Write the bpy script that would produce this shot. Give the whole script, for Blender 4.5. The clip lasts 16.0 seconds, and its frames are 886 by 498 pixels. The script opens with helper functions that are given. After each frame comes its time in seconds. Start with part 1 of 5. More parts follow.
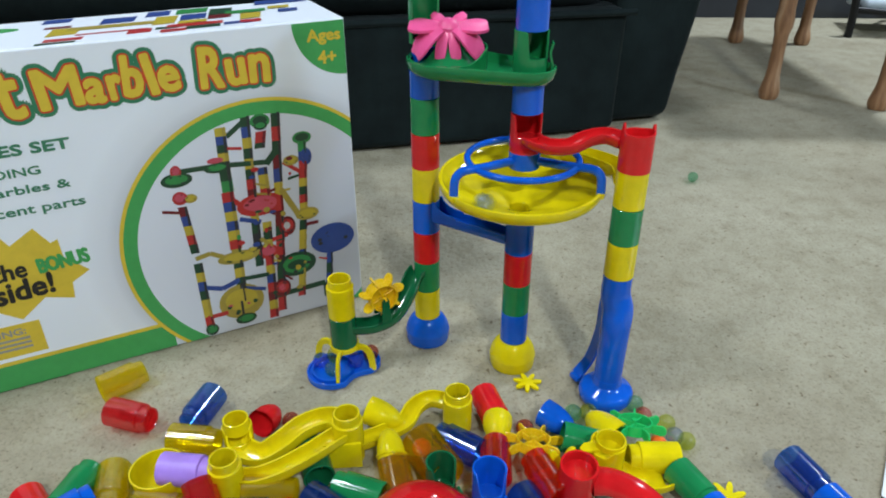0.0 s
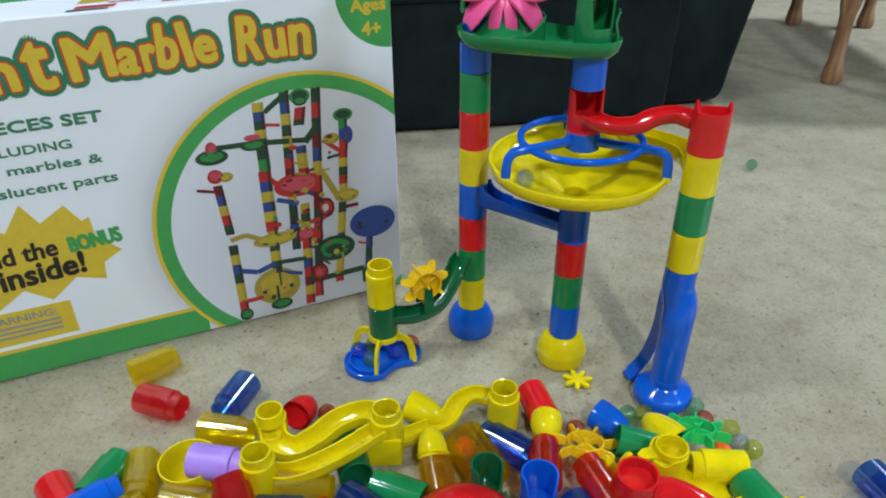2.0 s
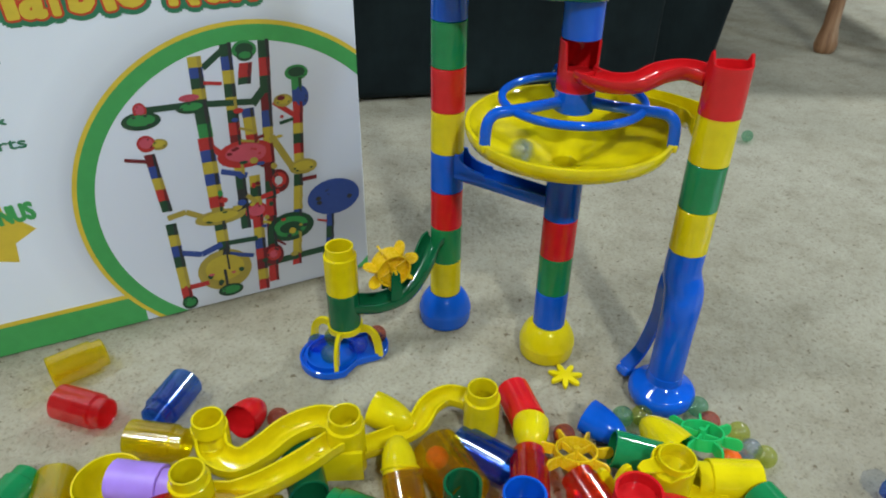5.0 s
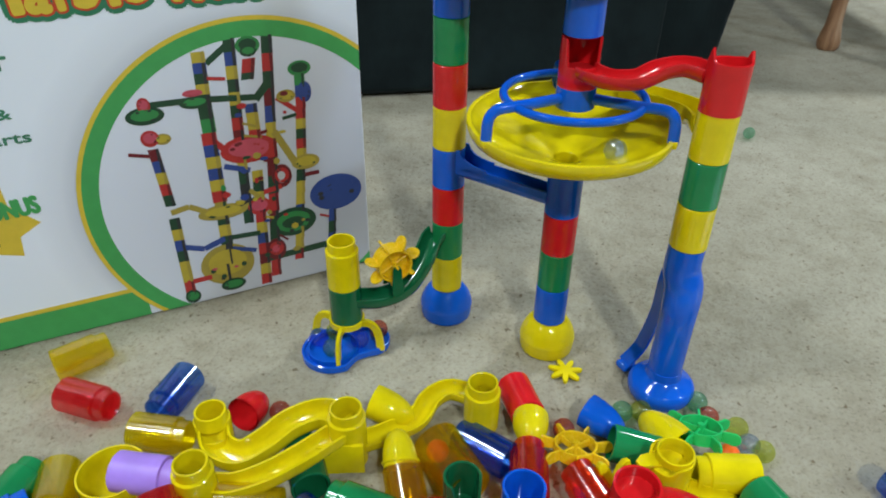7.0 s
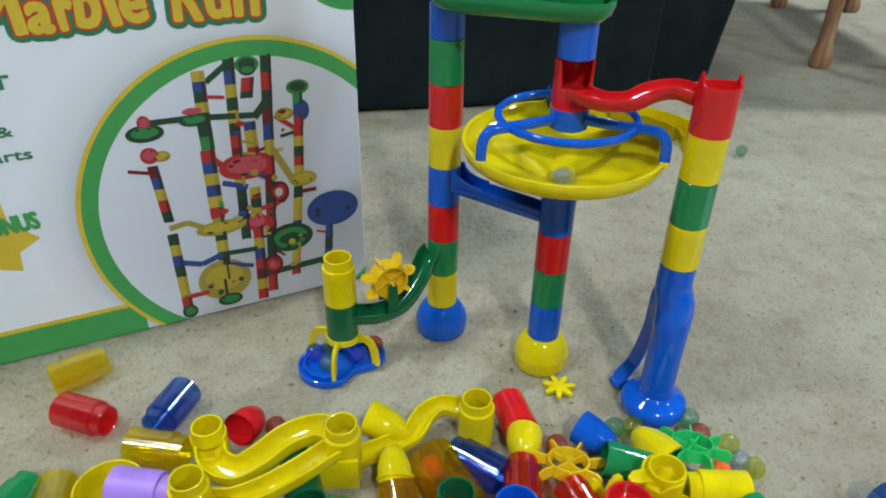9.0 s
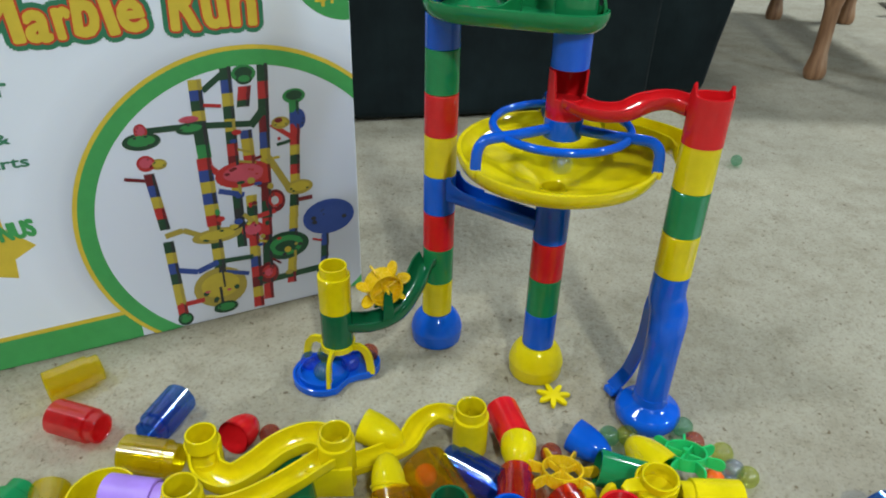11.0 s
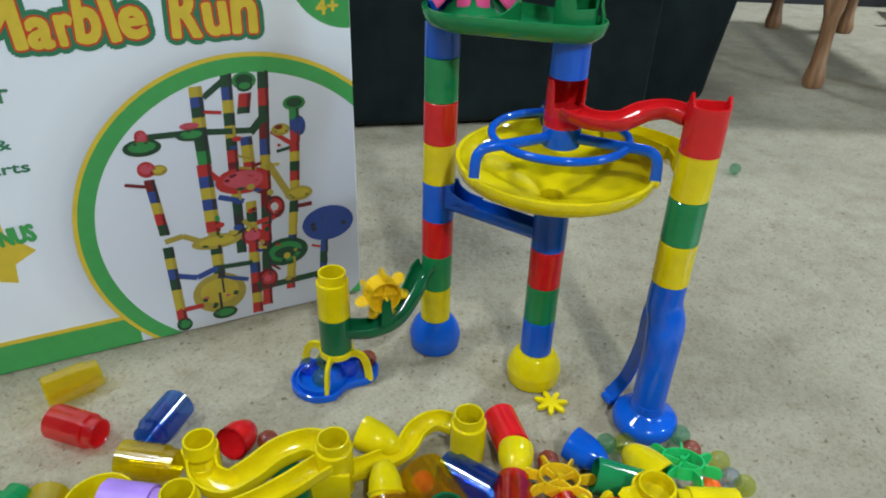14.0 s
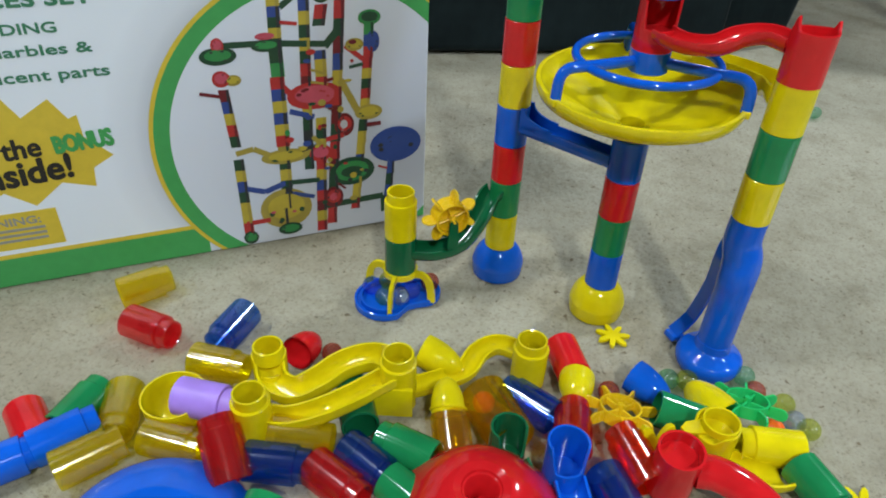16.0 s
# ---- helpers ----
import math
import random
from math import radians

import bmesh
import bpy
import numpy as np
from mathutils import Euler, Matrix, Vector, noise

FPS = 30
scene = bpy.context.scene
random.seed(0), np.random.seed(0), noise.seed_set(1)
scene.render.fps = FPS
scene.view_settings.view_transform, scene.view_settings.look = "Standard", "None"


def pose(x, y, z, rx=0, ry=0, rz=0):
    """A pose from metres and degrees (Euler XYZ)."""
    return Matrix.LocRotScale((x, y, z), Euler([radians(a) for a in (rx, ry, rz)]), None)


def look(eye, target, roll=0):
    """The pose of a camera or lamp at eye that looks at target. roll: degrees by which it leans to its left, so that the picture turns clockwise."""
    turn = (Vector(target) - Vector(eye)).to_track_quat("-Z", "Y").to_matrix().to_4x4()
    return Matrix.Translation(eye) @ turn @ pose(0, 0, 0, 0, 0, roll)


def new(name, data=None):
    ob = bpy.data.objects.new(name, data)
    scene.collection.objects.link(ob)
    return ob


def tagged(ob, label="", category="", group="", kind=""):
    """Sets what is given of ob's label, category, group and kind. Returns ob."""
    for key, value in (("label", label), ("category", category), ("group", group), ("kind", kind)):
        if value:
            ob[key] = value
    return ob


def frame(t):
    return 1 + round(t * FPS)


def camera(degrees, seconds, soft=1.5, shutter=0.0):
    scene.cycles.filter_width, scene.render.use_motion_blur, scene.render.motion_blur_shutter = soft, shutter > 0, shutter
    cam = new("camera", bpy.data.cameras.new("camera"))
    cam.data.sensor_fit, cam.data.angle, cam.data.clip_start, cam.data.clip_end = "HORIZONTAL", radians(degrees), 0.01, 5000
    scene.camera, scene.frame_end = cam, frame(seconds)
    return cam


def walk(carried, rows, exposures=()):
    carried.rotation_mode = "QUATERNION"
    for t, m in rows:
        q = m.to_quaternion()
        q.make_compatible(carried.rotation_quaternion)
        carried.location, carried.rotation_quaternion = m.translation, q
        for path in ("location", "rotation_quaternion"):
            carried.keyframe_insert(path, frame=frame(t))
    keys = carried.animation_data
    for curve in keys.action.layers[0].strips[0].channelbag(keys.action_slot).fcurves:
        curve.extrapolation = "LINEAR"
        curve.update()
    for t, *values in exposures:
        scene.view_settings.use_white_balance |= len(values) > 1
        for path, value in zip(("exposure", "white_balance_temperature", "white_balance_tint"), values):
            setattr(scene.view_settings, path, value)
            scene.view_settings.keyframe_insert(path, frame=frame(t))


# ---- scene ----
cam = camera(65.0, 16.0, soft=1.9, shutter=0.5)
PATH = [
    (0, (0.047, 0.051, 0.456), (-0.004, 1.793, -0.525), 0.0),
    (0.5, (0.05, 0.05, 0.454), (-0.024, 1.798, -0.516), -0.4),
    (1, (0.044, 0.05, 0.454), (-0.043, 1.801, -0.509), -0.3),
    (1.5, (0.034, 0.065, 0.446), (-0.082, 1.795, -0.551), -0.1),
    (2, (0.033, 0.086, 0.435), (-0.112, 1.804, -0.579), -0.4),
    (2.5, (0.032, 0.108, 0.423), (-0.112, 1.804, -0.627), -0.3),
    (3, (0.028, 0.131, 0.412), (-0.09, 1.819, -0.653), 0.3),
    (3.5, (0.03, 0.153, 0.399), (-0.063, 1.843, -0.666), 0.7),
    (4, (0.033, 0.16, 0.394), (-0.04, 1.852, -0.67), 0.7),
    (6.5, (0.033, 0.155, 0.396), (-0.051, 1.834, -0.687), 0.7),
    (7, (0.034, 0.155, 0.396), (-0.049, 1.836, -0.684), 0.8),
    (7.5, (0.035, 0.153, 0.399), (-0.046, 1.843, -0.667), 1.1),
    (8, (0.035, 0.151, 0.399), (-0.043, 1.845, -0.662), 1.3),
    (8.5, (0.034, 0.151, 0.4), (-0.039, 1.848, -0.656), 1.4),
    (9, (0.035, 0.151, 0.403), (-0.039, 1.851, -0.647), 1.2),
    (11.5, (0.037, 0.149, 0.404), (-0.03, 1.865, -0.62), 1.6),
    (12, (0.037, 0.149, 0.404), (-0.03, 1.867, -0.617), 1.7),
    (12.5, (0.037, 0.148, 0.405), (-0.028, 1.867, -0.615), 1.8),
    (13, (0.037, 0.148, 0.405), (-0.028, 1.869, -0.612), 1.8),
    (13.5, (0.037, 0.148, 0.406), (-0.029, 1.869, -0.61), 1.8),
    (14, (0.038, 0.148, 0.406), (-0.03, 1.87, -0.608), 1.8),
    (14.5, (0.031, 0.145, 0.397), (-0.042, 1.865, -0.622), 2.3),
    (15, (0.02, 0.145, 0.389), (-0.122, 1.799, -0.726), 2.8),
    (15.5, (0.02, 0.146, 0.391), (-0.146, 1.77, -0.763), 2.9),
    (16, (0.019, 0.144, 0.392), (-0.16, 1.76, -0.772), 2.8),
]
walk(cam, [(t, look(eye, target, roll)) for t, eye, target, roll in PATH])

# ---- world and light ----
world = bpy.data.worlds.new("world")
scene.world = world
world.use_nodes = True
world.node_tree.nodes["Background"].inputs[0].default_value = (0.75, 0.85, 1.0, 1)
world.node_tree.nodes["Background"].inputs[1].default_value = 0.1
scene.view_settings.exposure = 0.0


# An area lamp out of view, shining straight down from below the ceiling.
def unseen_lamp(x, y, power, size, colour):
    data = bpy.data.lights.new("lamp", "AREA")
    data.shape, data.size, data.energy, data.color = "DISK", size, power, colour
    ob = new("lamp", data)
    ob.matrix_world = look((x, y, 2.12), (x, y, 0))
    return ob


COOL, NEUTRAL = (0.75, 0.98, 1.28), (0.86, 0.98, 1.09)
# Unseen lamps, placed by the direction of the cast shadows.
unseen_lamp(0.58, -1.25, 49, 0.16, (0.89, 0.98, 0.97))
unseen_lamp(-1.05, 0.28, 20, 0.26, NEUTRAL)
# Fill lamps added at left and right, no known source.
unseen_lamp(-1.50, -0.60, 13, 0.26, NEUTRAL)
unseen_lamp(2.60, -0.30, 39, 0.40, COOL)
# Unseen lamp, placed by the shade beside the chair.
unseen_lamp(1.60, 2.05, 44, 0.20, NEUTRAL)
# Fill lamp added at the back, no known source.
unseen_lamp(0.30, 2.20, 10, 0.20, NEUTRAL)


# ---- materials ----
def material(name):
    m = bpy.data.materials.new(name)
    m.use_nodes = True
    t = m.node_tree
    return m, t, t.nodes["Principled BSDF"]


def noise_node(t, scale, detail=3.0, rough=0.55, coords="Object"):
    tc = t.nodes.new("ShaderNodeTexCoord")
    n = t.nodes.new("ShaderNodeTexNoise")
    n.inputs["Scale"].default_value, n.inputs["Detail"].default_value, n.inputs["Roughness"].default_value = scale, detail, rough
    t.links.new(tc.outputs[coords], n.inputs["Vector"])
    return n


def ramp(t, src, stops):
    r = t.nodes.new("ShaderNodeValToRGB")
    e = r.color_ramp.elements
    while len(e) < len(stops):
        e.new(0.5)
    for el, (p, c) in zip(e, stops):
        el.position, el.color = p, (*c, 1)
    t.links.new(src, r.inputs[0])
    return r


def bump(t, p, src, strength, distance):
    b = t.nodes.new("ShaderNodeBump")
    b.inputs["Strength"].default_value, b.inputs["Distance"].default_value = strength, distance
    t.links.new(src, b.inputs["Height"])
    t.links.new(b.outputs[0], p.inputs["Normal"])
    return b


def plastic(name, rgb, rough=0.08, spread=0.10, inside=0.0):
    """Glossy moulded plastic with faint scuffs and a little light inside it."""
    m, t, p = material(name)
    n = noise_node(t, 55, 4)
    lo, hi = [c * (1 - spread) for c in rgb], [min(1, c * (1 + spread)) for c in rgb]
    t.links.new(ramp(t, n.outputs[0], [(0.3, lo), (0.7, hi)]).outputs[0], p.inputs["Base Color"])
    scuff = noise_node(t, 420, 5, 0.7)
    t.links.new(ramp(t, scuff.outputs[0], [(0.35, (rough * 0.75,) * 3), (0.75, (rough * 1.5,) * 3)]).outputs[0], p.inputs["Roughness"])
    wave = noise_node(t, 70, 2)
    bump(t, p, wave.outputs[0], 0.025, 0.001)
    p.inputs["IOR"].default_value = 1.47
    p.inputs["Subsurface Weight"].default_value = inside
    p.inputs["Subsurface Radius"].default_value = (1.0, 0.9, 0.6)
    p.inputs["Subsurface Scale"].default_value = 0.006
    return m


def plain(name, rgb, rough=0.5, metal=0.0, grain=0.06, scale=90):
    m, t, p = material(name)
    n = noise_node(t, scale, 4)
    lo, hi = [c * (1 - grain) for c in rgb], [min(1, c * (1 + grain)) for c in rgb]
    t.links.new(ramp(t, n.outputs[0], [(0.3, lo), (0.7, hi)]).outputs[0], p.inputs["Base Color"])
    p.inputs["Roughness"].default_value, p.inputs["Metallic"].default_value = rough, metal
    return m


def tinted_plastic(name, rgb, tint, body=0.30, shine=0.13):
    """Thin see-through plastic: tinted straight through, with a glossy coloured body."""
    m, t, p = material(name)
    n = noise_node(t, 60, 3)
    t.links.new(ramp(t, n.outputs[0], [(0.3, [c * 0.85 for c in rgb]), (0.7, rgb)]).outputs[0], p.inputs["Base Color"])
    p.inputs["Roughness"].default_value = 0.05
    through_light = t.nodes.new("ShaderNodeBsdfTranslucent")
    through_light.inputs[0].default_value = (*rgb, 1)
    wall = t.nodes.new("ShaderNodeMixShader")
    wall.inputs[0].default_value = 0.6
    t.links.new(p.outputs[0], wall.inputs[1])
    t.links.new(through_light.outputs[0], wall.inputs[2])
    clear = t.nodes.new("ShaderNodeBsdfTransparent")
    clear.inputs[0].default_value = (*tint, 1)
    mix = t.nodes.new("ShaderNodeMixShader")
    mix.inputs[0].default_value = body
    t.links.new(clear.outputs[0], mix.inputs[1])
    t.links.new(wall.outputs[0], mix.inputs[2])
    gloss = t.nodes.new("ShaderNodeBsdfGlossy")
    gloss.inputs["Roughness"].default_value = 0.13
    top = t.nodes.new("ShaderNodeMixShader")
    top.inputs[0].default_value = shine
    t.links.new(mix.outputs[0], top.inputs[1])
    t.links.new(gloss.outputs[0], top.inputs[2])
    t.links.new(top.outputs[0], t.nodes["Material Output"].inputs[0])
    return m


YELLOW = plastic("yellow_plastic", (0.75, 0.60, 0.004))
RED = plastic("red_plastic", (0.64, 0.012, 0.016))
BLUE = plastic("blue_plastic", (0.004, 0.105, 0.62))
GREEN = plastic("green_plastic", (0.012, 0.22, 0.070))
DEEP_GREEN = plastic("deep_green_plastic", (0.006, 0.12, 0.045))
BRIGHT_GREEN = plastic("bright_green_plastic", (0.02, 0.50, 0.13))
PINK = plastic("pink_plastic", (1.0, 0.11, 0.34), 0.35)
LAVENDER = plastic("lavender_plastic", (0.42, 0.24, 0.80), 0.4)
AMBER = plastic("amber_plastic", (0.86, 0.55, 0.012), 0.25)
ORANGE = plastic("orange_plastic", (0.95, 0.14, 0.01), 0.35)
CLEAR_YELLOW = tinted_plastic("clear_yellow_plastic", (1.0, 0.78, 0.006), (1.0, 0.93, 0.05), 0.26)
CLEAR_AMBER = tinted_plastic("clear_amber_plastic", (1.0, 0.58, 0.008), (1.0, 0.86, 0.12), 0.16)
CLEAR_RED = tinted_plastic("clear_red_plastic", (1.0, 0.035, 0.045), (0.99, 0.26, 0.28), 0.30)
CLEAR_BLUE = tinted_plastic("clear_blue_plastic", (0.015, 0.13, 0.62), (0.30, 0.56, 0.94), 0.20)
CLEAR_ORANGE = tinted_plastic("clear_orange_plastic", (1.0, 0.07, 0.01), (1.0, 0.30, 0.12), 0.26)
GLASS = tinted_plastic("clear_glass", (0.50, 0.58, 0.72), (0.80, 0.85, 0.92), 0.20, 0.16)
GREEN_GLASS = tinted_plastic("green_glass", (0.20, 0.50, 0.32), (0.66, 0.88, 0.76), 0.16, 0.05)
OLIVE_GLASS = tinted_plastic("olive_glass", (0.55, 0.62, 0.12), (0.88, 0.92, 0.52), 0.16, 0.05)
BLUE_GLASS = tinted_plastic("blue_glass", (0.10, 0.28, 0.75), (0.42, 0.62, 0.98), 0.14, 0.06)
RUST_GLASS = tinted_plastic("rust_glass", (0.60, 0.14, 0.08), (0.90, 0.52, 0.46), 0.22, 0.05)

CARD = plain("white_card", (0.86, 0.90, 0.98), 0.38, 0, 0.02, 14)
INK_GREEN = plain("green_ink", (0.060, 0.36, 0.095), 0.4)
INK_DEEP = plain("deep_green_ink", (0.03, 0.20, 0.10), 0.4)
INK_YELLOW = plain("yellow_ink", (0.72, 0.52, 0.045), 0.4)
INK_RED = plain("red_ink", (0.62, 0.06, 0.02), 0.4)
INK_BLACK = plain("black_ink", (0.02, 0.018, 0.016), 0.4)
INK_GREY = plain("grey_ink", (0.32, 0.31, 0.28), 0.5)
INK_TEXT = plain("text_green_ink", (0.05, 0.22, 0.12), 0.4)


def round_print(name, cu, cz, stops, reach):
    """Printed card whose soft grey follows the distance from (cu, cz) on the front, as far as reach."""
    m, t, p = material(name)
    tc = t.nodes.new("ShaderNodeTexCoord")
    away = t.nodes.new("ShaderNodeVectorMath")
    away.operation = "SUBTRACT"
    away.inputs[1].default_value = (cu, 0, cz)
    flat = t.nodes.new("ShaderNodeVectorMath")
    flat.operation = "MULTIPLY"
    flat.inputs[1].default_value = (1 / reach, 0, 1 / reach)
    size = t.nodes.new("ShaderNodeVectorMath")
    size.operation = "LENGTH"
    t.links.new(tc.outputs["Object"], away.inputs[0])
    t.links.new(away.outputs[0], flat.inputs[0])
    t.links.new(flat.outputs[0], size.inputs[0])
    t.links.new(ramp(t, size.outputs["Value"], stops).outputs[0], p.inputs["Base Color"])
    p.inputs["Roughness"].default_value = 0.38
    return m


def carpet_material():
    m, t, p = material("carpet_pile")
    big = noise_node(t, 3.2, 4, 0.6)
    mid = noise_node(t, 24, 5, 0.75)
    fine = noise_node(t, 300, 4, 0.7)
    base = ramp(t, big.outputs[0], [(0.30, (0.350, 0.313, 0.232)), (0.5, (0.412, 0.380, 0.287)), (0.75, (0.462, 0.430, 0.335))])
    tuft = ramp(t, fine.outputs[0], [(0.30, (0.66, 0.62, 0.57)), (0.46, (0.96, 0.95, 0.94)), (0.75, (1.06, 1.05, 1.03))])
    patch = ramp(t, mid.outputs[0], [(0.30, (0.78, 0.755, 0.71)), (0.48, (0.96, 0.95, 0.93)), (0.68, (1.06, 1.06, 1.06))])
    mul = t.nodes.new("ShaderNodeMix")
    mul.data_type, mul.blend_type = "RGBA", "MULTIPLY"
    mul.inputs["Factor"].default_value = 1.0
    t.links.new(base.outputs[0], mul.inputs[6])
    t.links.new(tuft.outputs[0], mul.inputs[7])
    mul2 = t.nodes.new("ShaderNodeMix")
    mul2.data_type, mul2.blend_type = "RGBA", "MULTIPLY"
    mul2.inputs["Factor"].default_value = 1.0
    t.links.new(mul.outputs[2], mul2.inputs[6])
    t.links.new(patch.outputs[0], mul2.inputs[7])
    # small dark flecks between the tufts
    fleck = noise_node(t, 125, 3, 0.6)
    spots = ramp(t, fleck.outputs[0], [(0.0, (0.36, 0.31, 0.26)), (0.29, (0.52, 0.46, 0.40)), (0.360, (1, 1, 1))])
    mul3 = t.nodes.new("ShaderNodeMix")
    mul3.data_type, mul3.blend_type = "RGBA", "MULTIPLY"
    mul3.inputs["Factor"].default_value = 1.0
    t.links.new(mul2.outputs[2], mul3.inputs[6])
    t.links.new(spots.outputs[0], mul3.inputs[7])
    t.links.new(mul3.outputs[2], p.inputs["Base Color"])
    p.inputs["Roughness"].default_value = 0.95
    p.inputs["Specular IOR Level"].default_value = 0.15
    bump(t, p, fine.outputs[0], 0.7, 0.003)
    return m


def velvet_material():
    m, t, p = material("dark_velvet")
    n = noise_node(t, 9, 5, 0.65)
    t.links.new(ramp(t, n.outputs[0], [(0.3, (0.003, 0.0065, 0.0072)), (0.7, (0.010, 0.019, 0.020))]).outputs[0], p.inputs["Base Color"])
    p.inputs["Roughness"].default_value = 0.85
    p.inputs["Sheen Weight"].default_value, p.inputs["Sheen Roughness"].default_value = 0.06, 0.4
    p.inputs["Specular IOR Level"].default_value = 0.2
    tc = t.nodes.new("ShaderNodeTexCoord")
    mp = t.nodes.new("ShaderNodeMapping")
    mp.inputs["Scale"].default_value = (70, 70, 5)
    k = t.nodes.new("ShaderNodeTexNoise")
    k.inputs["Scale"].default_value = 1.0
    t.links.new(tc.outputs["Object"], mp.inputs[0])
    t.links.new(mp.outputs[0], k.inputs["Vector"])
    bump(t, p, k.outputs[0], 0.5, 0.004)
    return m


def wood_material():
    m, t, p = material("worn_wood")
    tc = t.nodes.new("ShaderNodeTexCoord")
    mp = t.nodes.new("ShaderNodeMapping")
    mp.inputs["Scale"].default_value = (60, 60, 7)
    k = t.nodes.new("ShaderNodeTexNoise")
    k.inputs["Scale"].default_value, k.inputs["Detail"].default_value = 1.0, 6
    t.links.new(tc.outputs["Object"], mp.inputs[0])
    t.links.new(mp.outputs[0], k.inputs["Vector"])
    t.links.new(ramp(t, k.outputs[0], [(0.3, (0.17, 0.075, 0.032)), (0.52, (0.36, 0.19, 0.095)), (0.72, (0.55, 0.37, 0.23))]).outputs[0], p.inputs["Base Color"])
    p.inputs["Roughness"].default_value = 0.5
    bump(t, p, k.outputs[0], 0.25, 0.002)
    return m


CARPET, VELVET, WOOD = carpet_material(), velvet_material(), wood_material()
DARK_METAL = plain("dark_metal", (0.02, 0.02, 0.022), 0.45, 0.6)
PALE_PAD = plain("pale_blue_vinyl", (0.50, 0.58, 0.66), 0.55, 0, 0.08, 40)
DARK_WALL = plain("charcoal_wall_paint", (0.035, 0.038, 0.045), 0.7, 0, 0.15, 6)
WALL = plain("wall_paint", (0.13, 0.132, 0.13), 0.85, 0, 0.05, 5)
CEILING = plain("ceiling_paint", (0.19, 0.19, 0.187), 0.9, 0, 0.04, 6)
PAPER = plain("white_paper", (0.80, 0.82, 0.85), 0.6, 0, 0.02, 30)


# ---- mesh helpers ----
def mesh_of(name, verts, faces, sharp=35):
    me = bpy.data.meshes.new(name)
    me.from_pydata([tuple(v) for v in verts], [], faces)
    me.validate()
    bm = bmesh.new()
    bm.from_mesh(me)
    bmesh.ops.recalc_face_normals(bm, faces=bm.faces)
    bm.to_mesh(me)
    bm.free()
    me.polygons.foreach_set("use_smooth", [True] * len(me.polygons))
    me.set_sharp_from_angle(angle=radians(sharp))
    return me


def lathe(profile, segs=36, closed=True):
    """Revolves (r, z) points round z; closed joins the last to the first."""
    verts, faces = [], []
    n = len(profile)
    for i in range(segs):
        a = 2 * math.pi * i / segs
        verts += [(r * math.cos(a), r * math.sin(a), z) for r, z in profile]
    for i in range(segs):
        j = (i + 1) % segs
        for k in range(n if closed else n - 1):
            q = (k + 1) % n
            faces.append((i * n + k, j * n + k, j * n + q, i * n + q))
    return verts, faces


def capped_lathe(profile, segs=32):
    """As lathe, with the ends on the axis (r about 0)."""
    return lathe([(max(r, 0.00005), z) for r, z in profile], segs, False)


def spline(points, n=10):
    """Catmull-Rom through the points."""
    p = [Vector(q) for q in points]
    p = [2 * p[0] - p[1]] + p + [2 * p[-1] - p[-2]]
    out = []
    for i in range(1, len(p) - 2):
        for k in range(n):
            t = k / n
            a, b, c, d = p[i - 1], p[i], p[i + 1], p[i + 2]
            out.append(0.5 * (2 * b + (c - a) * t + (2 * a - 5 * b + 4 * c - d) * t * t + (3 * b - a - 3 * c + d) * t ** 3))
    out.append(p[-2])
    return out


def sweep(path, profile, closed=False, up=(0, 0, 1), scales=None):
    """Carries a closed (side, up) outline along the path."""
    up = Vector(up)
    verts, faces = [], []
    n, m = len(profile), len(path)
    for i, p in enumerate(path):
        a, b = (path[(i - 1) % m], path[(i + 1) % m]) if closed else (path[max(i - 1, 0)], path[min(i + 1, m - 1)])
        tan = (Vector(b) - Vector(a)).normalized()
        side = tan.cross(up)
        side = side.normalized() if side.length > 1e-4 else Vector((1, 0, 0))
        top = side.cross(tan)
        k = scales[i] if scales else 1.0
        verts += [Vector(p) + side * (s * k) + top * (u * k) for s, u in profile]
    for i in range(m if closed else m - 1):
        j = (i + 1) % m
        for q in range(n):
            r = (q + 1) % n
            faces.append((i * n + q, i * n + r, j * n + r, j * n + q))
    if not closed:
        faces += [tuple(range(n)), tuple(range((m - 1) * n, m * n))]
    return verts, faces


def round_outline(r, n=14, squash=1.0):
    return [(r * math.cos(2 * math.pi * i / n), squash * r * math.sin(2 * math.pi * i / n)) for i in range(n)]


def trough_outline(r, wall=0.0018, rise=0.004, n=10):
    """A U section, open above."""
    pts = [(r, rise)]
    pts += [(r * math.cos(a), r * math.sin(a)) for a in (-math.pi * i / n for i in range(n + 1))]
    pts += [(-r, rise), (-r + wall, rise)]
    q = r - wall
    pts += [(q * math.cos(a), q * math.sin(a)) for a in (-math.pi + math.pi * i / n for i in range(n + 1))]
    return pts + [(q, rise)]


def prism(outline, z0, z1, inset=0.0):
    """An upright slab over a counter-clockwise (x, y) outline, its edges softened by inset."""
    n = len(outline)
    if inset:
        cx, cy = sum(p[0] for p in outline) / n, sum(p[1] for p in outline) / n
        small = []
        for x, y in outline:
            d = math.hypot(x - cx, y - cy) or 1
            small.append((x - (x - cx) / d * inset, y - (y - cy) / d * inset))
        rings = [(small, z0), (outline, z0 + inset), (outline, z1 - inset), (small, z1)]
    else:
        rings = [(outline, z0), (outline, z1)]
    verts = [(x, y, z) for ring, z in rings for x, y in ring]
    faces = [tuple(range(n))[::-1], tuple(range((len(rings) - 1) * n, len(rings) * n))]
    for k in range(len(rings) - 1):
        for i in range(n):
            j = (i + 1) % n
            faces.append((k * n + i, k * n + j, (k + 1) * n + j, (k + 1) * n + i))
    return verts, faces


